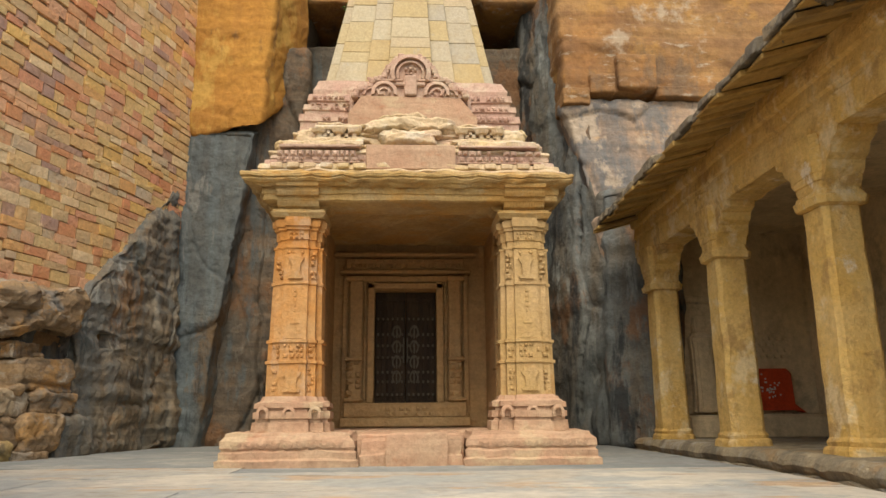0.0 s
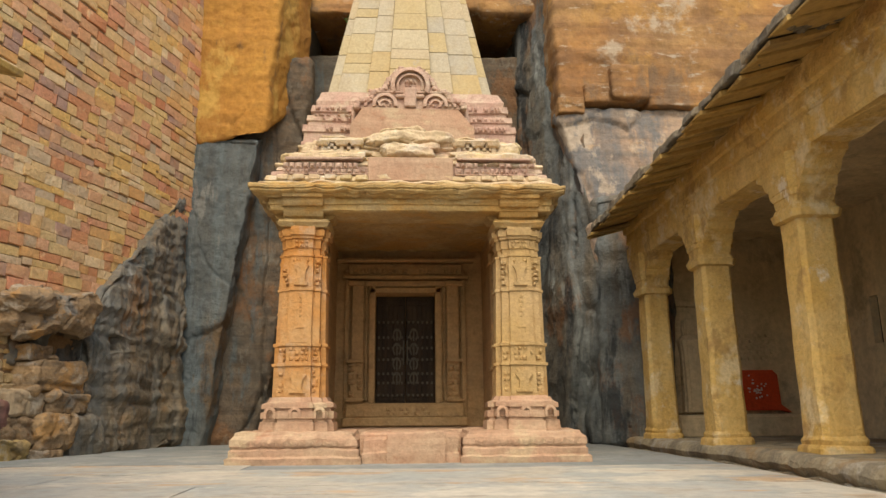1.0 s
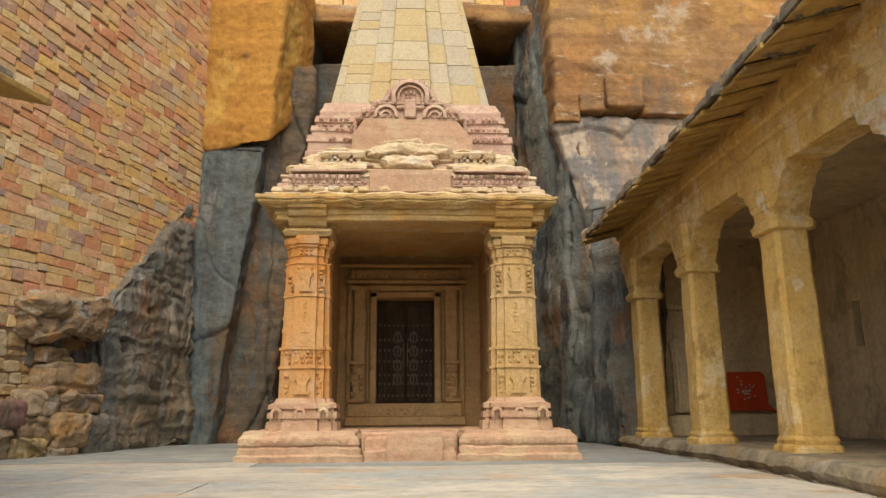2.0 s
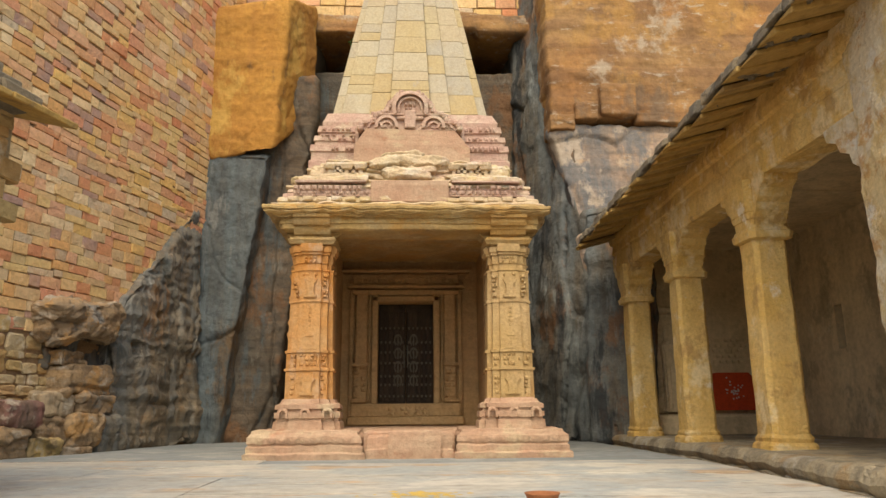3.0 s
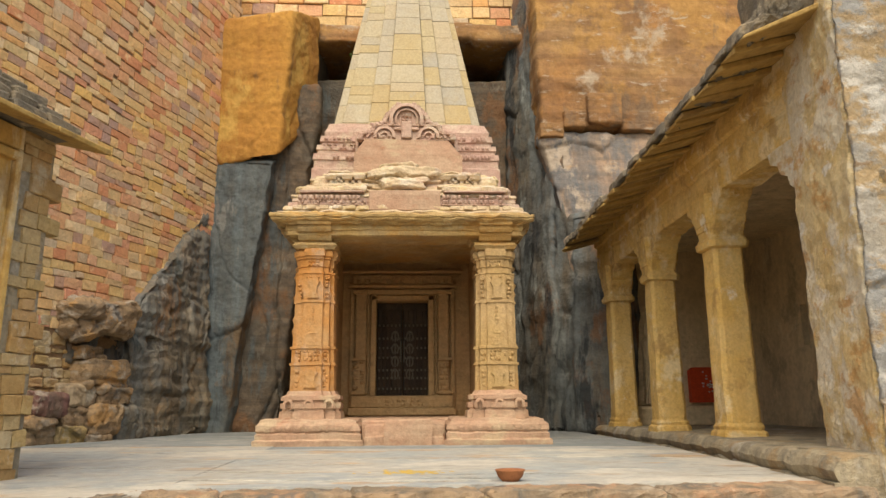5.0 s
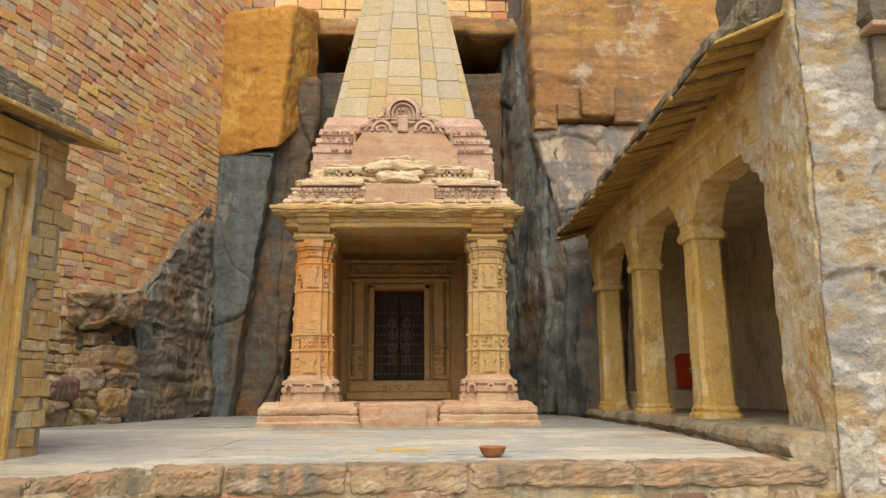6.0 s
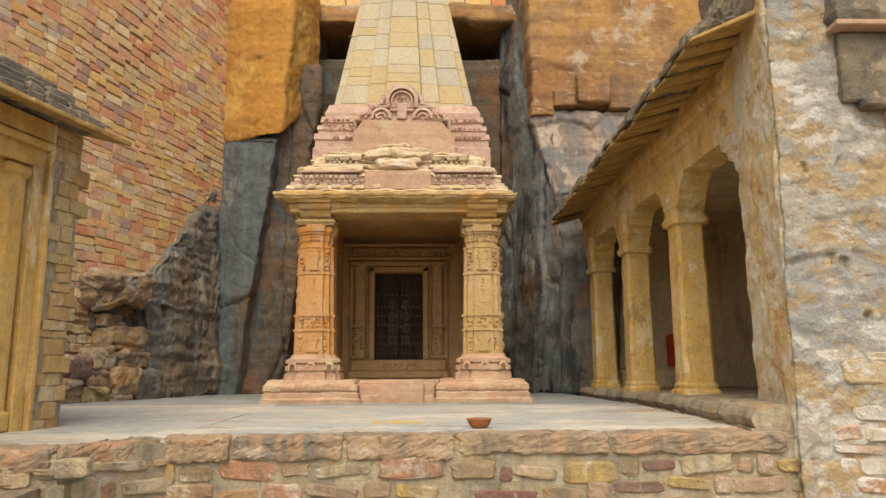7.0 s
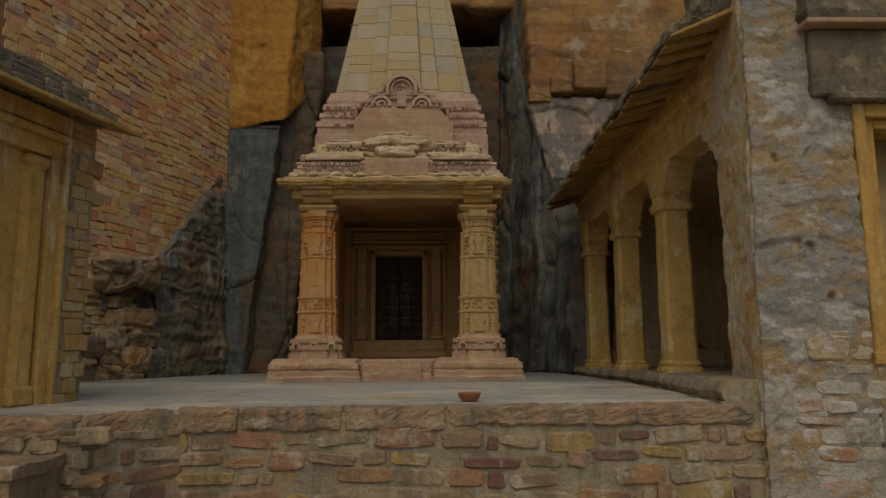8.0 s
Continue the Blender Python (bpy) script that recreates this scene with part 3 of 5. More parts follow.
PILLAR = [(0.74, 0.325), (1.12, 0.318), (1.125, 0.34), (1.155, 0.34), (1.16, 0.315), (1.36, 0.312), (1.365, 0.335), (1.40, 0.335), (1.405, 0.305), (2.05, 0.292), (2.055, 0.31),
          (2.085, 0.31), (2.09, 0.295), (2.49, 0.29), (2.495, 0.305), (2.52, 0.305), (2.525, 0.262), (2.60, 0.258), (2.605, 0.275), (2.72, 0.275), (2.725, 0.30), (2.76, 0.30),
          (2.765, 0.325), (2.84, 0.335), (2.845, 0.31), (2.88, 0.31)]
BASE = [(0.34, 0.46), (0.46, 0.445), (0.465, 0.42), (0.50, 0.415), (0.505, 0.44), (0.58, 0.44), (0.585, 0.405), (0.62, 0.40), (0.625, 0.435), (0.68, 0.43), (0.70, 0.37), (0.75, 0.345)]


def shrine_pillar(cx, material, seed):
    cy = 8.52
    bm = bmesh.new()
    stack(bm, star_plan(cx, cy), PILLAR, 0.010, 6, seed)
    p = part("pillar", bm, material, shrine)
    bm = bmesh.new()
    stack(bm, star_plan(cx, cy, 0.5, 0.84), BASE, 0.018, 5, seed)
    for dx in (-0.29, 0.0, 0.29):
        arc_band(bm, cx + dx, cy - 0.40, 0.57, 0.035, 0.07, 0, 180, 0.05, 8)
        add_box(bm, cx + dx - 0.07, cx + dx - 0.035, cy - 0.45, cy - 0.39, 0.50, 0.58, 0.004)
        add_box(bm, cx + dx + 0.035, cx + dx + 0.07, cy - 0.45, cy - 0.39, 0.50, 0.58, 0.004)
    part("base", bm, "pink", p, "pink stone moulded base")
    bm = bmesh.new()
    r = random.Random(seed + 1)
    fy = cy - 0.318

    def vase(x, z0, z1, w, y):
        h = z1 - z0
        prof = [(0.0, 1.0), (0.12, 1.0), (0.14, 0.6), (0.3, 0.55), (0.6, 0.62), (0.8, 1.05), (0.86, 1.05), (0.88, 0.75), (1.0, 0.75)]
        pts = [(x - w * q, y, z0 + h * t) for t, q in prof] + [(x + w * q, y, z0 + h * t) for t, q in prof[::-1]]
        slab_of(bm, pts, (0, -0.034, 0))
    vase(cx, 0.80, 1.06, 0.10, fy)
    vase(cx, 2.12, 2.42, 0.085, fy + 0.026)
    relief(bm, cx - 0.12, cx + 0.12, 1.18, 1.35, fy + 0.006, 0.035, r, 0.055)
    relief(bm, cx - 0.10, cx + 0.10, 2.61, 2.71, fy + 0.045, 0.03, r, 0.045)
    relief(bm, cx - 0.12, cx + 0.12, 2.42, 2.48, fy + 0.028, 0.02, r, 0.05)
    for k in range(5):
        z = 1.72 + 0.06 * k
        add_box(bm, cx - 0.018, cx + 0.018, fy + 0.012, fy + 0.03, z, z + 0.045, 0.005)
    add_box(bm, cx - 0.05, cx + 0.05, fy + 0.008, fy + 0.03, 1.58, 1.605, 0.004)
    slab_of(bm, [(cx - 0.1, fy + 0.018, 1.41), (cx + 0.1, fy + 0.018, 1.41), (cx, fy + 0.018, 1.52)], (0, -0.02, 0))
    for sgn in (-1, 1):
        x = cx + sgn * 0.205
        y = cy - 0.252
        for z0, z1 in ((0.80, 1.08), (1.18, 1.34), (2.12, 2.44)):
            relief(bm, x - 0.04, x + 0.04, z0, z1, y, 0.035, r, 0.06)
    tagged(part("carving", bm, material, p), kind="stuff")
    # bracket capital
    bm = bmesh.new()
    stack(bm, rect_plan(cx - 0.36, cx + 0.36, cy - 0.36, cy + 0.36, 0.12), [(2.87, 0.06), (2.93, 0.02), (2.95, 0.05), (2.97, 0.05)], 0.012, 5, seed)
    prof = [(0, 0), (0.27, 0), (0.30, 0.03), (0.36, 0.05), (0.40, 0.11), (0.40, 0.15), (0.47, 0.16), (0.50, 0.20), (0.50, 0.25), (0.55, 0.255), (0.56, 0.30), (0, 0.30)]
    for w, d in (((1, 0), 0.17), ((-1, 0), 0.17), ((0, -1), 0.25), ((0, 1), 0.2)):
        t = (-w[1], w[0])
        s = 0.9 if w[1] else 1.0
        pts = [(cx + w[0] * q * s + t[0] * -d, cy + w[1] * q * s + t[1] * -d, 2.96 + z) for q, z in prof]
        slab_of(bm, pts, (t[0] * 2 * d, t[1] * 2 * d, 0))
    part("capital", bm, "eave", p)


shrine_pillar(-1.21, "orange", 1)
shrine_pillar(1.54, "buff", 5)

bm = bmesh.new()
stack(bm, rect_plan(-1.62, 1.95, 8.15, 8.75, 0.1), [(3.06, 0.03), (3.075, 0.0), (3.14, 0.0), (3.15, -0.02), (3.26, -0.02), (3.27, 0.0)], 0.014, 5)
part("beam", bm, "eave", shrine)
bm = bmesh.new()
stack(bm, rect_plan(-1.84, 2.11, 7.97, 11.3, 0.09), [(3.225, 0.2), (3.235, 0.09), (3.262, 0.07), (3.265, 0.03), (3.29, 0.0), (3.315, 0.012), (3.318, -0.015), (3.345, -0.02), (3.362, 0.0), (3.366, 0.04), (3.395, 0.05), (3.40, 0.09), (3.42, 0.12)], 0.038, 7.0)
part("eave", bm, "eave", shrine)

# porch roof: worn courses that step back
roof = None
zs = [3.40, 3.445, 3.53, 3.60, 3.70, 3.755, 3.81, 3.86, 3.95, 4.00, 4.06, 4.10, 4.15, 4.2]
for i in range(13):
    f = i / 12
    bm = bmesh.new()
    jut = 0.045 * (i in (4, 6, 9, 11)) - 0.02 * (i in (2, 3, 7, 8))
    q = rect_plan(-1.74 + 0.56 * f - jut, 2.03 - 0.56 * f + jut, 8.06 + 0.56 * f - jut, 11.2, 0.07)
    stack(bm, q, [(zs[i] - 0.01, 0.02), (zs[i] + 0.012, -0.008), (zs[i + 1] - 0.018, 0.0), (zs[i + 1], 0.03)], 0.038, 4.5, i * 1.3)
    ob = part("roof" if i == 0 else "course", bm, "pale" if i not in (2, 3) else "mauve", roof or shrine)
    roof = roof or ob
bm = bmesh.new()
add_box(bm, -0.40, 0.70, 8.09, 8.5, 3.45, 3.77, 0.012)
part("tablet", bm, "pink", shrine, "plain smooth pink stone tablet")
x = -1.55
while x < 1.8:
    if not -0.52 < x < 0.70:
        bm = bmesh.new()
        add_box(bm, x, x + 0.15, 8.062, 8.3, 3.455, 3.52, 0.012, 0.008)
        part("dentil", bm, "pale", roof)
    x += 0.20
for x0, x1 in ((-1.48, -0.43), (0.73, 1.76)):
    bm = bmesh.new()
    relief(bm, x0, x1, 3.55, 3.73, 8.12, 0.05, rnd, 0.075)
    add_box(bm, x0, x1, 8.1, 8.3, 3.535, 3.555, 0.006)
    add_box(bm, x0 + 0.02, x1 - 0.04, 8.12, 8.3, 3.745, 3.78, 0.008, 0.008)
    part("frieze", bm, "mauve", shrine, "mauve carved frieze with worn small figures")
for x0, x1 in ((-0.96, -0.56), (0.84, 1.26)):
    bm = bmesh.new()
    n = round((x1 - x0) / 0.045)
    for k in range(n):
        xx = x0 + 0.045 * k
        for j in range(4):
            if (k + j) % 2:
                add_box(bm, xx, xx + 0.045, 8.34, 8.36, 3.92 + 0.045 * j, 3.965 + 0.045 * j, 0.0)
    for xx in (x0 - 0.05, (x0 + x1) / 2, x1):
        stack(bm, star_plan(xx, 8.34), [(3.84, 0.06), (3.88, 0.06), (3.89, 0.03), (4.0, 0.03), (4.01, 0.07), (4.06, 0.09)], 0.004)
    add_box(bm, x0 - 0.10, x1 + 0.08, 8.30, 8.6, 4.06, 4.11, 0.02, 0.015)
    part("lattice", bm, "pale", shrine, "pale carved lattice panels with dwarf pillars")
for x, y, z, sx, sz, sd in ((0.12, 8.40, 3.90, 0.36, 0.09, 1), (0.13, 8.46, 4.02, 0.40, 0.07, 2), (0.40, 8.60, 4.10, 0.34, 0.07, 3), (-0.14, 8.58, 4.12, 0.34, 0.06, 4), (0.12, 8.66, 4.22, 0.44, 0.06, 5), (0.05, 8.74, 4.32, 0.34, 0.07, 13), (0.30, 8.52, 4.16, 0.46, 0.09, 14), (-0.05, 8.50, 4.14, 0.44, 0.09, 15),
                            (-1.14, 8.56, 3.99, 0.20, 0.13, 6), (1.44, 8.56, 3.97, 0.20, 0.11, 7), (-0.7, 8.62, 4.17, 0.42, 0.03, 8), (0.98, 8.64, 4.17, 0.42, 0.03, 9), (-1.40, 8.42, 3.80, 0.14, 0.06, 10), (1.68, 8.42, 3.8, 0.14, 0.06, 11)):
    bm = grid_block(box_corners(x - sx, x + sx, y - 0.2, y + 0.4, z - sz, z + sz), (40, 14, 14), 4.5, 0.05, 2.4, 0.02, 0.06, sd, 0.03, 0.025, (2.2, 2.2, 6.0), 0.4)
    part("worn_block", bm, "pale", roof, smooth=True)

for x0, x1, y, z, h in ((-1.42, -0.44, 8.20, 3.83, 0.045), (0.74, 1.72, 8.20, 3.83, 0.045), (-1.28, -0.36, 8.27, 3.905, 0.03), (0.66, 1.58, 8.27, 3.90, 0.03)):
    bm = bmesh.new()
    stack(bm, rect_plan(x0, x1, y, y + 0.4, 0.06), [(z - h, 0.02), (z - h * 0.5, 0.0), (z + h * 0.5, 0.0), (z + h, 0.03)], 0.03, 7.0, x0)
    part("moulding", bm, "pale", roof)

# porch back wall with the doorway
bm = bmesh.new()
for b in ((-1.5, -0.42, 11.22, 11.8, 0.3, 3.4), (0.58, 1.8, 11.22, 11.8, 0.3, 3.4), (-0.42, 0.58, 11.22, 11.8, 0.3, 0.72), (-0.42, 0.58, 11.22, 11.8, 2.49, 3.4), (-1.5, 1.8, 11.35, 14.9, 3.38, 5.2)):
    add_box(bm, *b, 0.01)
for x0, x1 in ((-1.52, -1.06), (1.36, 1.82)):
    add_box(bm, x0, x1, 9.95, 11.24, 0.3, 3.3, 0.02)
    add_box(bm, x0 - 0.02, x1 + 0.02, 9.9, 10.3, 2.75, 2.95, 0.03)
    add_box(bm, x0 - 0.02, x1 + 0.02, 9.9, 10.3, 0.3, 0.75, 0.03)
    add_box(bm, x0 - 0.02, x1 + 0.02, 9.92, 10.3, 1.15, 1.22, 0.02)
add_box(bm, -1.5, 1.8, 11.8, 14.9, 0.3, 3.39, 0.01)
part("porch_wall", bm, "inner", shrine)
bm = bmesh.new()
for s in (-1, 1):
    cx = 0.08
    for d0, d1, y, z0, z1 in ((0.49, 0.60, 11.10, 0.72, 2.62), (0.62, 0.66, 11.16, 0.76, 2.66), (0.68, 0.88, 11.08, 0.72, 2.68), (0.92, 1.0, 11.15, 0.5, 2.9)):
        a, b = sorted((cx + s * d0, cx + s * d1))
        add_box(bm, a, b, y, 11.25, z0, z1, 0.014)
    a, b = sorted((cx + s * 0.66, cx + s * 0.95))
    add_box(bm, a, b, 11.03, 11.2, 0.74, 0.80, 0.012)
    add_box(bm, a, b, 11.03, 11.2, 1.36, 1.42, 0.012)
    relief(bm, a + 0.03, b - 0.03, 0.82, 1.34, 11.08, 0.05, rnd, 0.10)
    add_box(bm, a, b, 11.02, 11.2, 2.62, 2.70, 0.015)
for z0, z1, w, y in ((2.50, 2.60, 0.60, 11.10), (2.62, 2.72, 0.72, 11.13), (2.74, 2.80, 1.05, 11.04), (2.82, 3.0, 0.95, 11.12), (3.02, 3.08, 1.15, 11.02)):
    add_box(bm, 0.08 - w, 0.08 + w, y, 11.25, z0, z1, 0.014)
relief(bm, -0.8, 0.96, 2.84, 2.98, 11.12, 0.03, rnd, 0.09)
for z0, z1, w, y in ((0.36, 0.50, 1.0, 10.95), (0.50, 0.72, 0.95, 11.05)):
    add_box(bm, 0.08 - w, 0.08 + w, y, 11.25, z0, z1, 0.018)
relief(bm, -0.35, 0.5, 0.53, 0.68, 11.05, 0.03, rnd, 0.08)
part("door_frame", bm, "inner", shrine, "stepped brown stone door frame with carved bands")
for s in (-1, 1):
    a, b = sorted((0.08 + s * 0.004, 0.08 + s * 0.49))
    bm = bmesh.new()
    add_box(bm, a, b, 11.40, 11.46, 0.72, 2.5, 0.004)
    for k in range(5):
        x = a + 0.02 + k * (b - a - 0.04) / 5
        add_box(bm, x, x + 0.07, 11.382, 11.405, 0.76, 2.46, 0.008)
    for z in (0.82, 1.4, 2.02, 2.34):
        add_box(bm, a, b, 11.372, 11.41, z, z + 0.06, 0.008)
    d = part("door_leaf", bm, "wood", shrine, "dark old studded wooden door leaf, shut")
    bm = bmesh.new()
    for k in range(6):
        for z in (0.85, 1.05, 1.2, 1.43, 1.62, 1.8, 2.05):
            x = a + 0.05 + k * (b - a - 0.1) / 5
            add_box(bm, x - 0.017, x + 0.017, 11.35, 11.385, z - 0.022, z + 0.022, 0.009)
    for z in (1.12, 1.36, 1.6, 1.84):
        arc_band(bm, 0.08 + s * 0.14, 11.38, z, 0.05, 0.075, -60, 240, 0.03, 10, 1.5)
        add_box(bm, 0.08 + s * 0.14 - 0.012, 0.08 + s * 0.14 + 0.012, 11.352, 11.385, z - 0.1, z + 0.09, 0.005)
    add_box(bm, 0.08 + s * 0.03 - 0.012, 0.08 + s * 0.03 + 0.012, 11.35, 11.40, 1.35, 1.75, 0.006)
    tagged(part("stud", bm, "iron", d), kind="stuff")

for s in (-1, 1):
    bm = bmesh.new()
    cx = 0.155 + s * 1.56
    lv = []
    z = 0.34
    while z < 3.2:
        h = rnd.uniform(0.10, 0.2)
        r = rnd.uniform(0.24, 0.31)
        lv += [(z, r), (z + h * 0.5, r + 0.03), (z + h - 0.02, r), (z + h, r - 0.05)]
        z += h + 0.005
    stack(bm, star_plan(cx, 9.75), lv, 0.015, 5, s)
    part("side_pier", bm, "orange" if s < 0 else "buff", shrine, "stacked carved side pier")

# tiers and pediment before the spire
lv = [(4.1, 0.0), (5.0, 0.0), (5.02, 0.03), (5.16, 0.03), (5.18, 0.0), (5.30, 0.01), (5.32, 0.08), (5.38, 0.08), (5.40, 0.05), (5.50, 0.06), (5.52, 0.14), (5.58, 0.14), (5.60, 0.1), (5.72, 0.11), (5.74, 0.17), (5.82, 0.16), (5.9, 0.2), (6.02, 0.24)]
bm = bmesh.new()
stack(bm, rect_plan(SX - 1.82, SX + 1.82, 10.68, 14.9, 0.15), [(z, d + 0.04 * max(0, z - 5) / 1.0) for z, d in lv], 0.02, 3)
tier = part("tier", bm, "mauve", shrine, "mauve moulded stone tiers with carved niches")
for s in (-1, 1):
    bm = bmesh.new()
    a, b = sorted((SX + s * 0.98, SX + s * 1.62))
    for z, y in ((5.19, 10.68), (5.41, 10.75), (5.61, 10.81)):
        relief(bm, a, b, z, z + 0.11, y, 0.05, rnd, 0.09)
    c, d = sorted((SX + s * 0.92, SX + s * 0.99))
    add_box(bm, c, d, 10.62, 10.9, 5.0, 5.62, 0.02)
    tagged(part("carving", bm, "mauve", tier), kind="stuff")
bm = bmesh.new()
pts = [(SX - 1.02, 10.40, 4.2), (SX + 1.06, 10.40, 4.2), (SX + 1.06, 10.40, 5.14), (SX + 0.8, 10.40, 5.47), (SX - 0.78, 10.40, 5.50), (SX - 0.98, 10.40, 5.2)]
slab_of(bm, pts, (0, 0.45, 0))
part("panel", bm, "pink", shrine, "plain pink stone panel")
bm = bmesh.new()
PX, PY = SX + 0.0, 10.45
RISE = [(0.92, 5.50), (0.88, 5.62), (0.68, 5.66), (0.62, 5.80), (0.45, 5.84), (0.40, 5.98), (0.30, 6.06), (0.26, 6.14), (0.14, 6.22)]
pts = [(PX + x, PY, z) for x, z in RISE] + [(PX, PY, 6.25)] + [(PX - x, PY, z) for x, z in RISE[::-1]]
slab_of(bm, pts, (0, 0.4, 0))
for r0, r1, d in ((0.26, 0.33, 0.10), (0.19, 0.23, 0.07)):
    arc_band(bm, PX, PY, 5.90, r0, r1, -25, 205, d)
for s in (-1, 1):
    arc_band(bm, PX + s * 0.42, PY, 5.56, 0.15, 0.21, -10, 190, 0.07)
    arc_band(bm, PX + s * 0.42, PY, 5.56, 0.07, 0.11, 0, 180, 0.05)
    arc_band(bm, PX + s * 0.62, PY, 5.53, 0.10, 0.15, 0, 180, 0.05)
    a, b = sorted((PX + s * 0.12, PX + s * 0.6))
    add_box(bm, a, b, PY - 0.06, PY + 0.02, 5.76, 5.80, 0.01)
    for (xa, za), (xb, zb) in zip(RISE, RISE[1:]):
        for q in (0.25, 0.75):
            x, z = PX + s * (xa + (xb - xa) * q - 0.02), za + (zb - za) * q
            add_hexa(bm, box_corners(x - 0.05, x + 0.05, PY - 0.06, PY + 0.1, z - 0.05, z + 0.045), 0.014, 0.02)
add_box(bm, PX - 0.10, PX + 0.10, PY - 0.08, PY + 0.02, 5.51, 5.86, 0.02)
add_box(bm, PX - 0.24, PX + 0.24, PY - 0.07, PY + 0.02, 5.68, 5.74, 0.015)
relief(bm, PX - 0.10, PX + 0.10, 5.86, 6.05, PY, 0.09, rnd, 0.08)
relief(bm, PX - 0.7, PX - 0.2, 5.52, 5.85, PY, 0.035, rnd, 0.08)
relief(bm, PX + 0.2, PX + 0.7, 5.52, 5.85, PY, 0.035, rnd, 0.08)
part("pediment", bm, "mauve", shrine, "mauve carved pediment with nested horseshoe arches")


# spire: courses of dressed stones on a stepped plan
def half(z):
    return 1.60 - 0.1818 * (z - 6.1) - 0.006 * max(0, z - 8.5) ** 2


YC = 13.4
bm = bmesh.new()
loft(bm, [[(SX + s * (half(z) - 0.06), YC + q * (half(z) - 0.06), z) for s, q in ((-1, -1), (1, -1), (1, 1), (-1, 1))] for z in (5.9, 7, 8, 9, 10, 11.4)])
spire = part("spire", bm, "pale", shrine, "tall tapering spire of cream and yellow dressed stones")
BANDS = [(-1.0, -0.88, 1.0), (-0.88, -0.52, 1.06), (-0.52, -0.26, 1.12), (-0.26, 0.26, 1.2), (0.26, 0.52, 1.12), (0.52, 0.88, 1.06), (0.88, 1.0, 1.0)]
z = 5.96
while z < 11.3:
    h = rnd.uniform(0.36, 0.48)
    for a, b, d in BANDS:
        cuts = [z, z + h]
        if b - a > 0.3 and rnd.random() < 0.2:
            cuts = [z, z + h * 0.5, z + h]
        lift = rnd.uniform(-0.05, 0.05) if 3 != BANDS.index((a, b, d)) else 0
        for z0, z1 in zip(cuts, cuts[1:]):
            g, w0, w1 = 0.004, half(z0), half(z1)
            pr = rnd.uniform(-0.006, 0.006)
            bm = bmesh.new()
            add_hexa(bm, [(SX + a * w0 + g, YC - d * w0 + pr, z0 + g), (SX + b * w0 - g, YC - d * w0 + pr, z0 + g), (SX + a * w0 + g, YC - 0.8 * w0, z0 + g), (SX + b * w0 - g, YC - 0.8 * w0, z0 + g),
                          (SX + a * w1 + g, YC - d * w1 + pr, z1), (SX + b * w1 - g, YC - d * w1 + pr, z1), (SX + a * w1 + g, YC - 0.8 * w1, z1), (SX + b * w1 - g, YC - 0.8 * w1, z1)], 0.0, 0.006)
            part("block", bm, "spire", spire)
    for s in (-1, 1):
        for a, b in ((-0.8, -0.3), (-0.3, 0.3), (0.3, 1.0)):
            w0, w1, g = half(z), half(z + h), 0.004
            xs = sorted((SX + s * w0 * 0.85, SX + s * w0))
            xt = sorted((SX + s * w1 * 0.85, SX + s * w1))
            bm = bmesh.new()
            add_hexa(bm, [(xs[0], YC + a * w0 + g, z + g), (xs[1], YC + a * w0 + g, z + g), (xs[0], YC + b * w0 - g, z + g), (xs[1], YC + b * w0 - g, z + g),
                          (xt[0], YC + a * w1 + g, z + h), (xt[1], YC + a * w1 + g, z + h), (xt[0], YC + b * w1 - g, z + h), (xt[1], YC + b * w1 - g, z + h)], 0.0, 0.006)
            part("block", bm, "spire", spire)
    z += h
bm = bmesh.new()
for k in range(16):
    p = Vector((SX - half(8.3) - 0.02, YC - 0.95 * half(8.3), 8.2)) + Vector((rnd.uniform(-0.06, 0.06), rnd.uniform(-0.08, 0.02), rnd.uniform(-0.08, 0.08)))
    w = Vector((rnd.uniform(-1, 1), rnd.uniform(-1, 1), rnd.uniform(-0.3, 1))).normalized() * 0.06
    t = w.cross(Vector((0.3, 1, 0.2))).normalized() * 0.02
    bm.faces.new([bm.verts.new(q) for q in (p, p + w * 0.5 + t, p + w, p + w * 0.5 - t)])
tagged(part("weed", bm, "green"), "small green weed rooted in a spire joint", "plant")

# ---- cliff ----
VERT = (0.75, 0.75, 0.16)
rock("cliff_left_slab", [(-5.0, 13.62, -0.1), (-3.78, 13.50, -0.1), (-5.0, 14.6, -0.1), (-3.6, 14.5, -0.1), (-5.0, 13.56, 6.14), (-2.96, 13.42, 6.12), (-5.0, 14.8, 6.6), (-2.9, 14.5, 6.6)], (90, 30, 170), "blue_rock", "leaning slab of blue-grey stained rock", rounding=30, rough=0.08, freq=0.9, layers=0.03, layer_h=0.5, fine=0.04, facet=0.05, cells=(0.9, 0.9, 0.2), crack=0.8)
rock("cliff_left_rib", [(-4.1, 13.9, -0.1), (-2.76, 14.05, -0.1), (-4.0, 17, -0.1), (-2.9, 17, -0.1), (-3.2, 13.85, 8.3), (-2.02, 14.15, 8.4), (-3.3, 17, 8.3), (-2.2, 17, 8.4)], (60, 30, 150), "rib_rock", "leaning brown rock rib beside the shrine", rounding=30, rough=0.08, layers=0.04, layer_h=0.4, fine=0.05, facet=0.08, cells=(1.0, 1.0, 0.22), crack=0.7, seed=3.0)
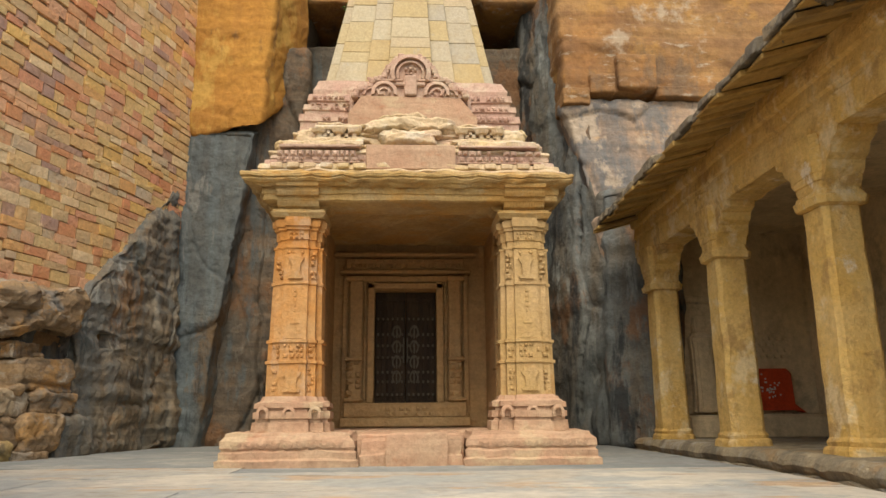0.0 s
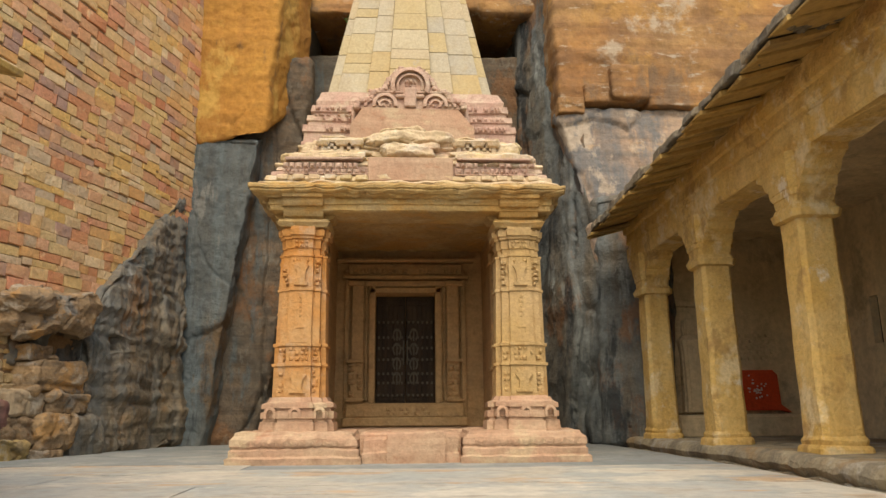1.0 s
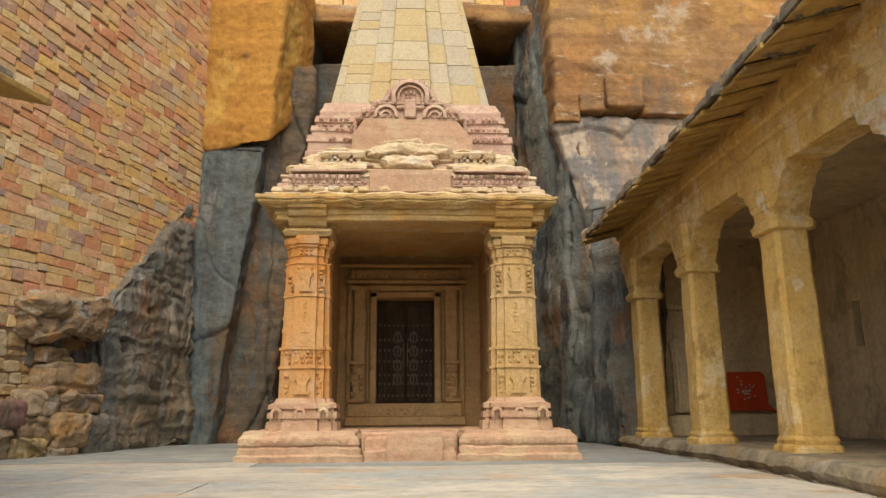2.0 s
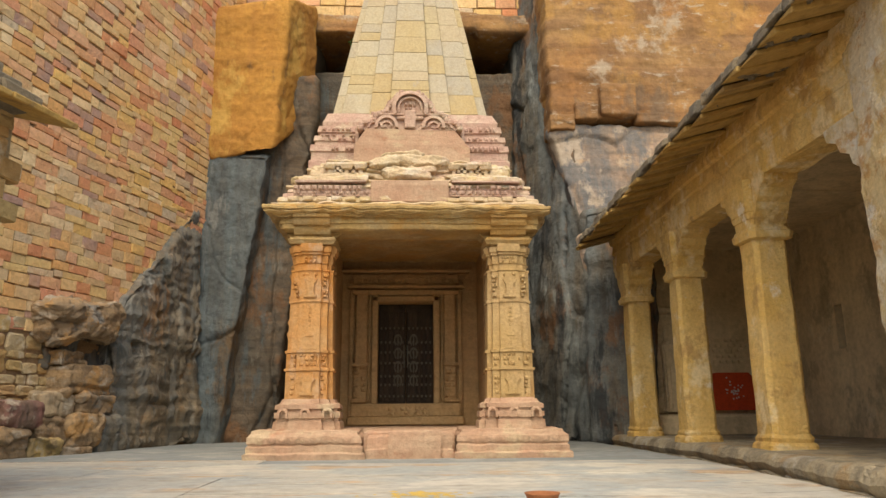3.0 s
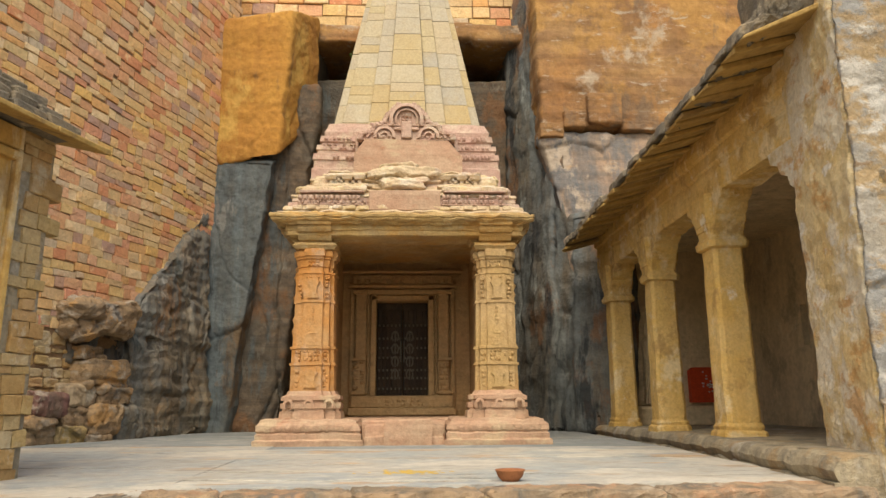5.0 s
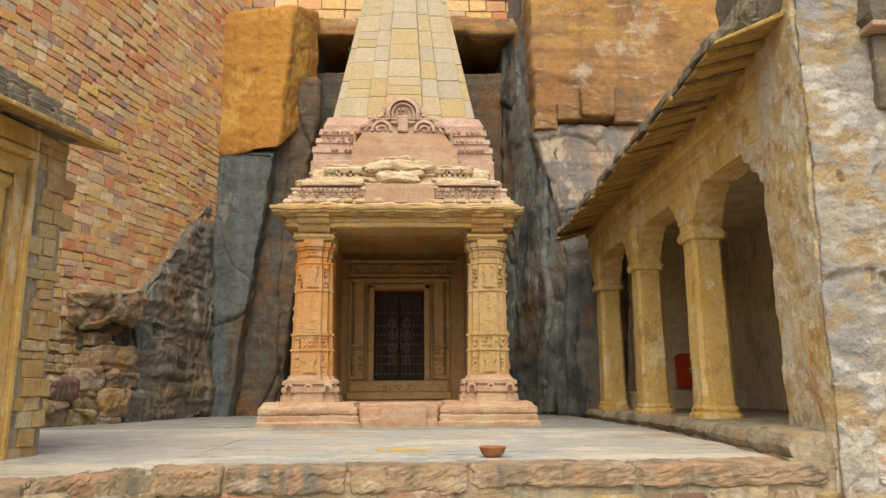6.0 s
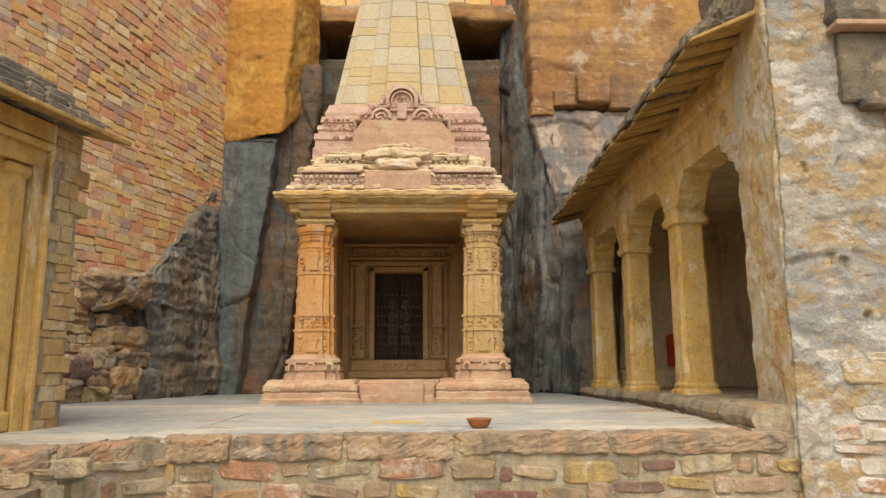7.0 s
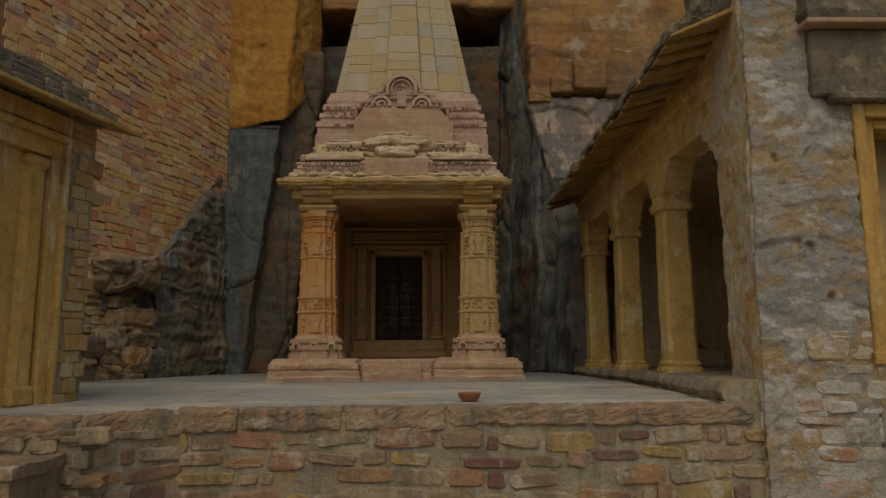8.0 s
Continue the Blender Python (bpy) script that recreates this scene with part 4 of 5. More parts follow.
rock("cliff_left_upper", [(-4.30, 13.5, 6.02), (-2.84, 13.36, 6.16), (-4.5, 14.8, 6.6), (-2.2, 14.8, 7.7), (-4.42, 13.5, 9.75), (-2.60, 13.38, 9.98), (-4.5, 14.9, 10.4), (-2.16, 14.8, 10.6)], (50, 30, 90), "gold_rock", "golden overhanging rock block with a broken lower edge", rounding=22, rough=0.05, layers=0.02, layer_h=0.5, fine=0.04, facet=0.035, cells=(0.35, 0.35, 0.4), crack=0.5)
rock("cliff_left_behind", [(-4.9, 14.5, 5.9), (-2.7, 14.6, 5.9), (-4.9, 18, 5.9), (-2.3, 17, 5.9), (-4.9, 14.6, 10.5), (-2.25, 14.9, 10.5), (-4.9, 18, 10.5), (-2.2, 17, 10.5)], (30, 30, 70), "gold_side", "brown rock behind the golden block", rounding=30, rough=0.06, facet=0.08, cells=(0.6, 0.6, 0.3))
rock("cliff_left_foot", [(-4.80, 10.7, -0.1), (-4.13, 13.65, -0.1), (-5.7, 10.9, -0.1), (-5.3, 14, -0.1), (-4.83, 10.95, 2.35), (-4.24, 13.4, 5.15), (-5.7, 11.1, 2.35), (-5.4, 14, 4.9)], (150, 24, 110), "brown_rock", "brown and grey rock buttress below the brick wall", rounding=14, rough=0.12, freq=1.3, layers=0.05, layer_h=0.14, fine=0.05, facet=0.11, cells=(1.2, 1.2, 0.35), crack=0.6, pits=((-4.40, 12.02, 2.30, 0.15, 0.55), (-4.62, 11.52, 1.74, 0.11, 0.5)))
rock("cliff_back", [(-3.2, 15.5, -0.1), (4.2, 15.3, -0.1), (-3.2, 18, -0.1), (4.2, 18, -0.1), (-3.2, 15.3, 9.15), (4.2, 15.2, 9.15), (-3.2, 18, 9.15), (4.2, 18, 9.15)], (80, 6, 90), "rib_rock", "brown streaked rock at the back of the recess", rounding=40, rough=0.06, facet=0.08, cells=VERT)
# Back of the void, coloured black to stand for its shade.
rock("cliff_hollow", [(-3.5, 17.2, 9.0), (4.5, 17.2, 9.0), (-3.5, 18.5, 9.0), (4.5, 18.5, 9.0), (-3.5, 17.2, 11), (4.5, 17.2, 11), (-3.5, 18.5, 11), (4.5, 18.5, 11)], (10, 4, 6), "black", "black hollow under the rock ledge, its shade put into the colour", rounding=30)
rock("cliff_ledge", [(-3.2, 14.9, 9.9), (4.0, 14.7, 9.9), (-3.2, 18.5, 9.9), (4.0, 18.5, 9.9), (-3.2, 15.0, 10.55), (4.0, 14.8, 10.55), (-3.2, 18.5, 10.55), (4.0, 18.5, 10.55)], (90, 14, 14), "red_rock", "orange rock ledge over the dark hollow", rounding=14, rough=0.05, fine=0.02, facet=0.07, cells=(0.8, 0.8, 1.0))
rock("cliff_right_side", [(2.25, 14.6, -0.1), (3.95, 11.6, -0.1), (2.2, 18, -0.1), (5, 18, -0.1), (2.9, 15.4, 12.5), (3.3, 14.4, 12.5), (2.95, 18, 12.5), (5, 18, 12.5)], (80, 16, 170), "dark_rock", "dark fissured rock wall with blue-grey runs", rounding=40, rough=0.08, freq=0.9, layers=0.03, fine=0.05, facet=0.17, cells=(0.8, 0.8, 0.17), crack=0.7, seed=4.0)
rock("cliff_right_foot", [(3.55, 12.1, -0.1), (4.6, 11.45, -0.1), (3.5, 14, -0.1), (5.0, 14, -0.1), (3.75, 12.5, 4.6), (4.9, 11.6, 4.6), (3.7, 14, 4.6), (5.0, 14, 4.6)], (40, 20, 90), "dark_rock", "dark blue-black rock beside the arcade", rounding=24, rough=0.06, facet=0.10, cells=VERT, seed=9.0)
rock("cliff_right_lower", [(4.0, 12.3, 1.8), (9, 12.3, 1.8), (4.4, 18, 1.8), (9, 18, 1.8), (3.15, 12.95, 6.72), (9, 12.9, 6.72), (3.6, 18, 6.72), (9, 18, 6.72)], (110, 20, 110), "grey_rock", "grey and pink cracked rock face", rounding=40, rough=0.05, layers=0.03, facet=0.08, cells=(0.4, 0.4, 0.5))
rock("cliff_right_upper", [(3.2, 12.85, 6.75), (9, 12.75, 6.75), (3.5, 18, 6.75), (9, 18, 6.75), (3.15, 13.3, 12.5), (9, 13.3, 12.5), (3.2, 18, 12.5), (9, 18, 12.5)], (120, 20, 110), "red_rock", "red and ochre banded rock face with pale scars", rounding=40, rough=0.05, layers=0.03, layer_h=0.25, facet=0.05, cells=(0.3, 0.3, 0.5), crack=0.1)
for k, (x0, x1, y, z0, z1) in enumerate(((3.18, 3.72, 12.78, 6.50, 6.86), (3.74, 4.26, 12.74, 6.74, 7.16), (4.30, 5.10, 12.72, 6.84, 7.62), (5.1, 6.6, 12.80, 6.70, 6.92))):
    rock("rock_block", box_corners(x0, x1, y, 13.6, z0, z1), (20, 12, 16), "red_rock", "squared ochre rock block at a crack", rounding=18, rough=0.04, layers=0.015, layer_h=0.15, seed=k * 3.0, facet=0.015, cells=(1.2, 1.2, 1.6))
# ---- brick wall on the left ----
wall_left = tagged(empty("wall_left"), "high wall of multicoloured coursed sandstone bricks", "wall", kind="structure")
A, U = (-6.1, 7.2), (0.276, 0.961)
NL = (-0.961, 0.276)


def wl(s, d, z):
    return (A[0] + U[0] * s + NL[0] * d, A[1] + U[1] * s + NL[1] * d, z)


bm = bmesh.new()
add_hexa(bm, [wl(-4, .03, -.2), wl(7.3, .03, -.2), wl(-4, 1, -.2), wl(7.3, 1, -.2), wl(-4, .03, 12), wl(7.3, .03, 12), wl(-4, 1, 12), wl(7.3, 1, 12)])
part("backing", bm, "joint", wall_left)


EDGE = [(-4, 1.85), (2.5, 1.85), (2.7, 1.9), (3.9, 2.05), (4.4, 2.2), (4.9, 2.65), (5.33, 3.35), (5.94, 3.9), (6.05, 4.1), (7.3, 4.1)]


def brick_zone(s, z):
    for (a, za), (b, zb) in zip(EDGE, EDGE[1:]):
        if a <= s <= b:
            return z > za + (zb - za) * (s - a) / (b - a)
    return False


course_wall(wall_left, "brick", "brick", A, (U[0], U[1]), 7.2, 0.0, 11.8, 0.165, (0.18, 0.52), 0.22, 0.003, brick_zone, 3, 0.013, 0.035, 300, 0.0, 0.4, False, 0.22)
course_wall(wall_left, "stone", "yellow_brick", A, (U[0], U[1]), 2.75, 0.0, 1.85, 0.2, (0.2, 0.45), 0.22, 0.006, None, 5, 0.015, 0.05, 120, 0.0, 0.4, True, 0.08)


def wall_rock(name, s0, s1, d0, d1, z0, z1, n, material, label, **kw):
    """A rock lying against the brick wall: along it from s0 to s1, its face d0 before the wall."""
    corners = [wl(q, d, z) for z in (z0, z1) for d in (-d0, -d1) for q in (s0, s1)]
    rock(name, corners, n, material, label, **kw)


wall_rock("rock_brow", 2.2, 3.1, 0.40, -0.3, 1.66, 2.36, (40, 30, 34), "boulder", "overhanging brown rock brow below the bricks", rounding=3.6, rough=0.10, freq=1.9, layers=0.04, layer_h=0.12, fine=0.04, facet=0.10, cells=(1.5, 1.5, 2.2), crack=0.5)
wall_rock("rock_brow", 2.75, 3.75, 0.50, -0.3, 1.78, 2.40, (40, 30, 34), "boulder", "overhanging brown rock brow below the bricks", rounding=4.0, rough=0.10, freq=1.9, layers=0.04, layer_h=0.12, fine=0.04, facet=0.10, cells=(1.5, 1.5, 2.2), crack=0.5, seed=5.0)
# Set back and given the dark rock colour to paint the overhang's shade.
wall_rock("rock_hollow", 2.5, 3.9, 0.02, -0.3, 1.25, 1.85, (30, 12, 20), "dark_rock", "hollow under the rock brow, its shade put into dark rock", rounding=20, rough=0.06, facet=0.08)
for k, (s0, s1, d, z0, z1, m) in enumerate(((2.62, 3.75, 0.36, 0.86, 1.34, "boulder"), (2.55, 3.15, 0.30, 1.30, 1.56, "boulder"), (2.95, 3.8, 0.42, 0.58, 0.90, "boulder"), (2.3, 2.95, 0.32, 0.56, 0.88, "rubble"),
                                          (2.75, 3.45, 0.48, 0.06, 0.60, "boulder"), (3.4, 3.9, 0.42, -0.06, 0.58, "brown_rock"), (2.2, 2.8, 0.40, 0.20, 0.58, "boulder"), (1.6, 2.3, 0.34, 0.40, 0.72, "rubble"), (1.5, 2.1, 0.38, -0.08, 0.40, "boulder"), (2.05, 2.6, 0.46, -0.08, 0.26, "rubble"), (2.55, 3.2, 0.55, -0.08, 0.12, "boulder"))):
    wall_rock("boulder", s0, s1, d, -0.2, z0, z1, (34, 18, 20), m, "broken brown boulder stacked below the brick wall", rounding=9, rough=0.05, freq=1.6, layers=0.03, layer_h=0.1, seed=k * 2.7, fine=0.03, facet=0.06, cells=(1.6, 1.6, 2.6), crack=0.5)

# rock-ledge masonry above the hollow
wall_back = tagged(empty("wall_back"), "coursed ochre masonry above the rock ledge", "wall", kind="structure")
bm = bmesh.new()
add_box(bm, -5.2, 4.0, 15.1, 16.5, 10.4, 12.5, 0.0)
part("backing", bm, "joint", wall_back)
course_wall(wall_back, "brick", "brick", (-5.1, 15.05), (1, 0), 9.0, 10.5, 12.3, 0.3, (0.4, 0.9), 0.2, 0.02, None, 9, 0.03, 0.02)

# ---- terrace wall ----
terrace_wall = tagged(empty("wall_terrace"), "rubble retaining wall with lime mortar and cap slabs", "wall", kind="structure")
bm = bmesh.new()
for b in ((-1.75, 3.8, 2.965, 3.12, -1.2, -0.12), (-9, -2.15, 2.165, 2.32, -1.2, -0.13)):
    add_box(bm, *b, 0.0)
add_hexa(bm, [(-2.17, 2.165, -1.2), (-1.62, 2.965, -1.2), (-2.2, 2.5, -1.2), (-1.8, 3.1, -1.2), (-2.17, 2.165, -0.12), (-1.62, 2.965, -0.12), (-2.2, 2.5, -0.12), (-1.8, 3.1, -0.12)])
part("backing", bm, "mortar", terrace_wall)
d = Vector((0.55, 0.80)).normalized()
for k, (o, u, ln) in enumerate((((-1.66, 2.94), (1, 0), 5.4), ((-2.16, 2.14), (d.x, d.y), 0.97), ((-5, 2.14), (1, 0), 2.85))):
    course_wall(terrace_wall, "stone", "rubble", o, u, ln, -1.2, -0.30, 0.15, (0.13, 0.62), 0.12, 0.022, lambda s, z: noise.noise(Vector((s * 3, z * 5, 1.0))) > -0.42, 20 + k, 0.012, 0.12, 200, 0.0, 0.5, True, 0.1)
LINE = [(-5.4, 2.13), (-2.17, 2.13), (-1.66, 2.925), (3.74, 2.925)]
for (ax, ay), (bx, by), ends in zip(LINE, LINE[1:], (((0, 1), (-0.25, 0.968)), ((-0.25, 0.968), (-0.25, 0.968)), ((-0.25, 0.968), (0, 1)))):
    ln = math.hypot(bx - ax, by - ay)
    cuts = [0.0]
    while cuts[-1] < ln - 0.5:
        cuts.append(cuts[-1] + rnd.uniform(0.35, 1.35))
    cuts[-1] = ln
    for c0, c1 in zip(cuts, cuts[1:]):
        q = []
        for c in (c0 + 0.004, c1 - 0.004):
            f = c / ln
            wx, wy = ends[0][0] * (1 - f) + ends[1][0] * f, ends[0][1] * (1 - f) + ends[1][1] * f
            q.append(((ax + (bx - ax) * f, ay + (by - ay) * f), (ax + (bx - ax) * f + wx * 0.42, ay + (by - ay) * f + wy * 0.42)))
        jut = rnd.uniform(-0.012, 0.01)
        bm = bmesh.new()
        deep = rnd.uniform(-0.31, -0.24)
        eight = [(p[0], p[1] + (jut if k == 0 else 0), z) for z in (deep, floor_z(3.1) - 0.002) for k in (0, 1) for p in (q[0][k], q[1][k])]
        bm.free()
        bm = grid_block(eight, (24, 8, 8), 16, 0.02, 4.0, 0.008, 0.06, c0 + ax, 0.03, 0.006, (4, 4, 8), 0.3)
        part("cap_slab", bm, "kerb", terrace_wall)
for k, (y0, y1, z) in enumerate(((1.45, 2.2, -0.36), (0.8, 1.5, -0.62), (0.1, 0.85, -0.9))):
    bm = bmesh.new()
    stack(bm, rect_plan(-7, -2.3 + 0.1 * k, y0, y1, 0.2), [(-1.2, 0), (z - 0.1, 0.0), (z - 0.095, -0.03), (z - 0.01, -0.03), (z, 0.0)], 0.025, 3, k)
    tagged(part("stair_step", bm, "kerb"), "worn grey stone step up to the terrace", "step", "terrace steps", "structure")

# ---- arcade ----
arcade = tagged(empty("arcade"), "ochre plastered stone arcade with square pillars and sloping eave", "arcade")
bm = bmesh.new()
FRONT = [(3.46, 3.0), (3.56, 4.2), (3.70, 5.5), (3.82, 6.7), (3.92, 8.0), (3.93, 9.6), (3.90, 11.9)]


def platform_plan(d, z=0):
    edge = []
    for (ax, ay), (bx, by) in zip(FRONT, FRONT[1:]):
        edge += [(ax + (bx - ax) * k / 8 + d + 0.05 * noise.noise(Vector((0, (ay + (by - ay) * k / 8) * 1.7, 4.0))), ay + (by - ay) * k / 8, z) for k in range(8)]
    return [(7.2, 11.9, z), (7.2, 3.0, z)] + edge + [(3.90 + d, 11.9, z)]


stack(bm, platform_plan, [(-0.3, -0.02), (-0.06, -0.02), (-0.05, 0.02), (-0.02, 0.0), (0.03, -0.02), (0.08, 0.0), (0.12, 0.03), (0.14, 0.08)], 0.035, 4.0)
part("platform", bm, "mortar", arcade, "low worn stone platform edge")


def arcade_pillar(x, y):
    bm = bmesh.new()

    def sq(h, z=0):
        c = 0.76
        return [(x + h * a, y + h * b, z) for a, b in ((-c, -1), (c, -1), (1, -c), (1, c), (c, 1), (-c, 1), (-1, c), (-1, -c))]
    shaft = [(0.28 + 0.12 * k, 0.212 - 0.0009 * k) for k in range(19)]
    stack(bm, sq, shaft, 0.016, 3.5, y)
    p = part("pillar", bm, "ochre", arcade)
    bm = bmesh.new()
    stack(bm, sq, [(0.12, 0.268), (0.19, 0.262), (0.21, 0.25), (0.22, 0.232), (0.26, 0.238), (0.30, 0.212)], 0.018, 5, y)
    part("base", bm, "ochre", p)
    bm = bmesh.new()
    stack(bm, sq, [(2.44, 0.205), (2.455, 0.25), (2.53, 0.266), (2.545, 0.245), (2.58, 0.235), (2.585, 0.222), (2.68, 0.225), (2.685, 0.238), (2.76, 0.242), (2.765, 0.252), (2.86, 0.258), (3.14, 0.26)], 0.015, 5, y)
    prof = [(-0.22, 2.62), (0.22, 2.62), (0.25, 2.70), (0.31, 2.76), (0.33, 2.84), (0.40, 2.89), (0.44, 2.98), (0.55, 3.03), (0.58, 3.13), (-0.58, 3.13), (-0.55, 3.03), (-0.44, 2.98), (-0.40, 2.89), (-0.33, 2.84), (-0.31, 2.76), (-0.25, 2.70)]
    slab_of(bm, [(x - 0.19, y + q, z) for q, z in prof], (0.38, 0, 0))
    part("capital", bm, "ochre", p)


for y in (6.32, 8.70, 11.05):
    arcade_pillar(4.23, y)
bm = bmesh.new()
stack(bm, rect_plan(4.02, 4.46, 3.9, 11.6, 0.15), [(3.10, 0.02), (3.13, 0.0), (3.38, -0.005), (3.40, 0.02), (3.44, 0.02), (3.46, -0.01), (3.62, 0.0), (3.64, -0.04), (3.74, -0.05), (3.98, 0.0)], 0.03, 3)
part("beam", bm, "ochre", arcade)
# inner walls and roof of the arcade
bm = bmesh.new()
for q in ((7.0, 7.6, 2.9, 9.42, -0.2, 3.9), (7.0, 7.6, 9.62, 12.2, -0.2, 3.9), (7.0, 7.6, 9.42, 9.62, -0.2, 1.5), (7.0, 7.6, 9.42, 9.62, 2.2, 3.9)):
    add_box(bm, *q, 0.0)
part("side_wall", bm, "ochre_dark", arcade, "stained ochre plaster wall with a slit window")
bm = bmesh.new()
add_box(bm, 4.3, 7.0, 11.75, 12.3, -0.2, 3.9, 0.0)
part("end_wall", bm, "ochre_dark", arcade)
# Not a real shutter: a dark plane added to make the slit read dark.
bm = bmesh.new()
add_box(bm, 7.12, 7.3, 9.425, 9.615, 1.505, 2.195, 0.0)
part("shutter", bm, "wood", arcade)
bm = bmesh.new()
add_box(bm, 4.6, 7.0, 11.3, 11.76, 0.12, 0.5, 0.04, 0.01)
part("bench", bm, "ochre_dark", arcade)
bm = bmesh.new()
y = 2.95
while y < 11.8:
    w = rnd.uniform(0.5, 0.8)
    add_hexa(bm, box_corners(4.4, 7.3, y, min(y + w, 11.9) - 0.012, 3.60, 3.80), 0.012, 0.01)
    y += w
add_box(bm, 4.45, 7.6, 2.95, 12.2, 3.78, 4.05, 0.0)
part("ceiling", bm, "ochre_dark", arcade)
bm = bmesh.new()
add_box(bm, 4.62, 5.35, 11.66, 11.77, 0.5, 2.35, 0.02)
add_box(bm, 4.55, 5.45, 11.60, 11.77, 2.35, 2.47, 0.02)
stack(bm, star_plan(5.0, 11.64, 0.5, 0.85), [(0.55, 0.20), (0.8, 0.18), (1.5, 0.17), (1.75, 0.2), (1.85, 0.10), (1.95, 0.11), (2.12, 0.08)], 0.02, 3)
part("niche", bm, "ochre_dark", arcade, "blind niche with a worn upright stone relief")
bm = bmesh.new()
for j in range(5):
    for k in range(7):
        x = 5.72 + 0.12 * k + 0.06 * (j % 2)
        z = 1.42 + 0.10 * j
        add_box(bm, x, x + 0.085, 11.715, 11.76, z, z + 0.06, 0.006)
part("lattice", bm, "ochre_dark", arcade, "pierced brick lattice panel")


def eave_z(y):
    return 3.865 - 0.027 * y


eave = None
y = 3.3
k = 0
while y < 11.7:
    w = min(rnd.uniform(0.24, 0.44), 11.75 - y)
    j = rnd.uniform(-0.05, 0.04)
    x0, x1 = 3.33 + j, 4.1
    zo = eave_z(y) + rnd.uniform(-0.02, 0.012)
    y0, y1 = y, y + w - 0.012
    bm = bmesh.new()
    if k == 0:
        zo += 0.02
    add_hexa(bm, [(x0, y0 + 0.1 * (k == 0), zo - 0.006 * (k > 0)), (x1, y0 - 0.35 * (k == 0), zo + 0.20), (x0, y1, zo + 0.028), (x1, y1, zo + 0.24), (x0, y0 + 0.1 * (k == 0), zo + (0.04 if k == 0 else 0.055)), (x1, y0 - 0.35 * (k == 0), zo + 0.265), (x0, y1, zo + 0.043), (x1, y1, zo + 0.255)], 0.008, 0.01)
    ob = part("eave" if k == 0 else "slab", bm, "slab_under", eave or arcade)
    eave = eave or ob
    y += w
    k += 1
y = 3.45
while y < 11.6:
    w = rnd.uniform(0.12, 0.34)
    zo = eave_z(y) + 0.05
    a = 3.29 + rnd.uniform(-0.03, 0.06)
    h = rnd.uniform(0.08, 0.17)
    bm = bmesh.new()
    add_hexa(bm, [(a, y, zo), (4.15, y, zo + 0.25), (a, y + w, zo), (4.15, y + w, zo + 0.25), (a + 0.02, y, zo + h), (4.15, y, zo + 0.28 + h), (a + 0.02, y + w, zo + h), (4.15, y + w, zo + 0.28 + h)], 0.018, 0.015)
    part("roof_stone", bm, "roof_dark", eave)
    y += w
for k in range(16):
    y = 3.4 + 0.5 * k
    bm = grid_block(box_corners(4.0 + rnd.uniform(-0.1, 0.15), 5.4, y, y + 0.62, 3.95, 4.32 + rnd.uniform(0, 0.25) + (1.3 if k < 3 else 0)), (7, 7, 9), 6, 0.08, 2, 0.02, 0.1, k, 0.02)
    part("roof_stone", bm, "roof_dark", eave)

bm = grid_block([(3.36, 3.42, 3.85), (4.12, 3.0, 4.07), (3.36, 5.6, 3.80), (4.12, 5.6, 4.02), (3.48, 3.5, 3.97), (4.14, 3.05, 5.1), (3.48, 5.6, 3.92), (4.14, 5.6, 4.6)], (24, 50, 20), 10, 0.05, 2.2, 0.03, 0.08, 3.0, 0.05, 0.08, (3, 3, 5), 0.5)
part("roof_stone", bm, "roof_dark", eave, "dark mass of weathered roofing at the eave's end")

# ---- right wall ----
wall_right = tagged(empty("wall_right"), "rubble wall under flaking white and grey lime plaster", "wall", kind="structure")
STONY = dict(rounding=80, rough=0.025, freq=1.4, layers=0.008, layer_h=0.15, fine=0.03, facet=0.016, cells=(2.6, 2.6, 7.5), crack=0.25)
bm = grid_block([(3.765, 2.94, -1.2), (4.85, 2.95, -1.2), (4.0, 4.1, -1.2), (4.85, 4.1, -1.2), (3.865, 2.94, 6.0), (4.85, 2.95, 6.0), (4.02, 4.1, 6.0), (4.85, 4.1, 6.0)], (24, 50, 200), 60, 0.025, 1.2, 0.0, 0.2, 2.0, 0.03, 0.012, (2.4, 2.4, 5.0), 0.3)
part("pier", bm, "pier_plaster", wall_right, "ochre plastered pier side", smooth=True)
for name, c, n, sd, holes in (("plaster_face", [(3.765, 2.88, -1.2), (4.86, 2.87, -1.2), (3.82, 3.0, -1.2), (4.86, 3.0, -1.2), (3.865, 2.88, 6.0), (4.86, 2.87, 6.0), (3.92, 3.0, 6.0), (4.86, 3.0, 6.0)], (70, 6, 330), 2.0, ((4.22, 2.87, 1.42, 0.045, 0.09), (4.33, 2.87, 1.38, 0.035, 0.08), (4.06, 2.87, 2.3, 0.035, 0.07), (4.5, 2.87, 0.9, 0.04, 0.06))),
                       ("upper_wall", box_corners(4.86, 9.0, 2.87, 3.6, 2.88, 6.0), (120, 4, 90), 5.0, ()),
                       ("side_wall", box_corners(5.95, 9.0, 2.87, 3.6, -1.2, 2.9), (80, 4, 100), 7.0, ()),
                       ("threshold_wall", box_corners(4.86, 5.96, 2.87, 3.6, -1.2, 0.35), (60, 4, 90), 8.0, ())):
    part(name, grid_block(c, n, seed=sd, pits=holes, **STONY), "plaster", wall_right, smooth=True)
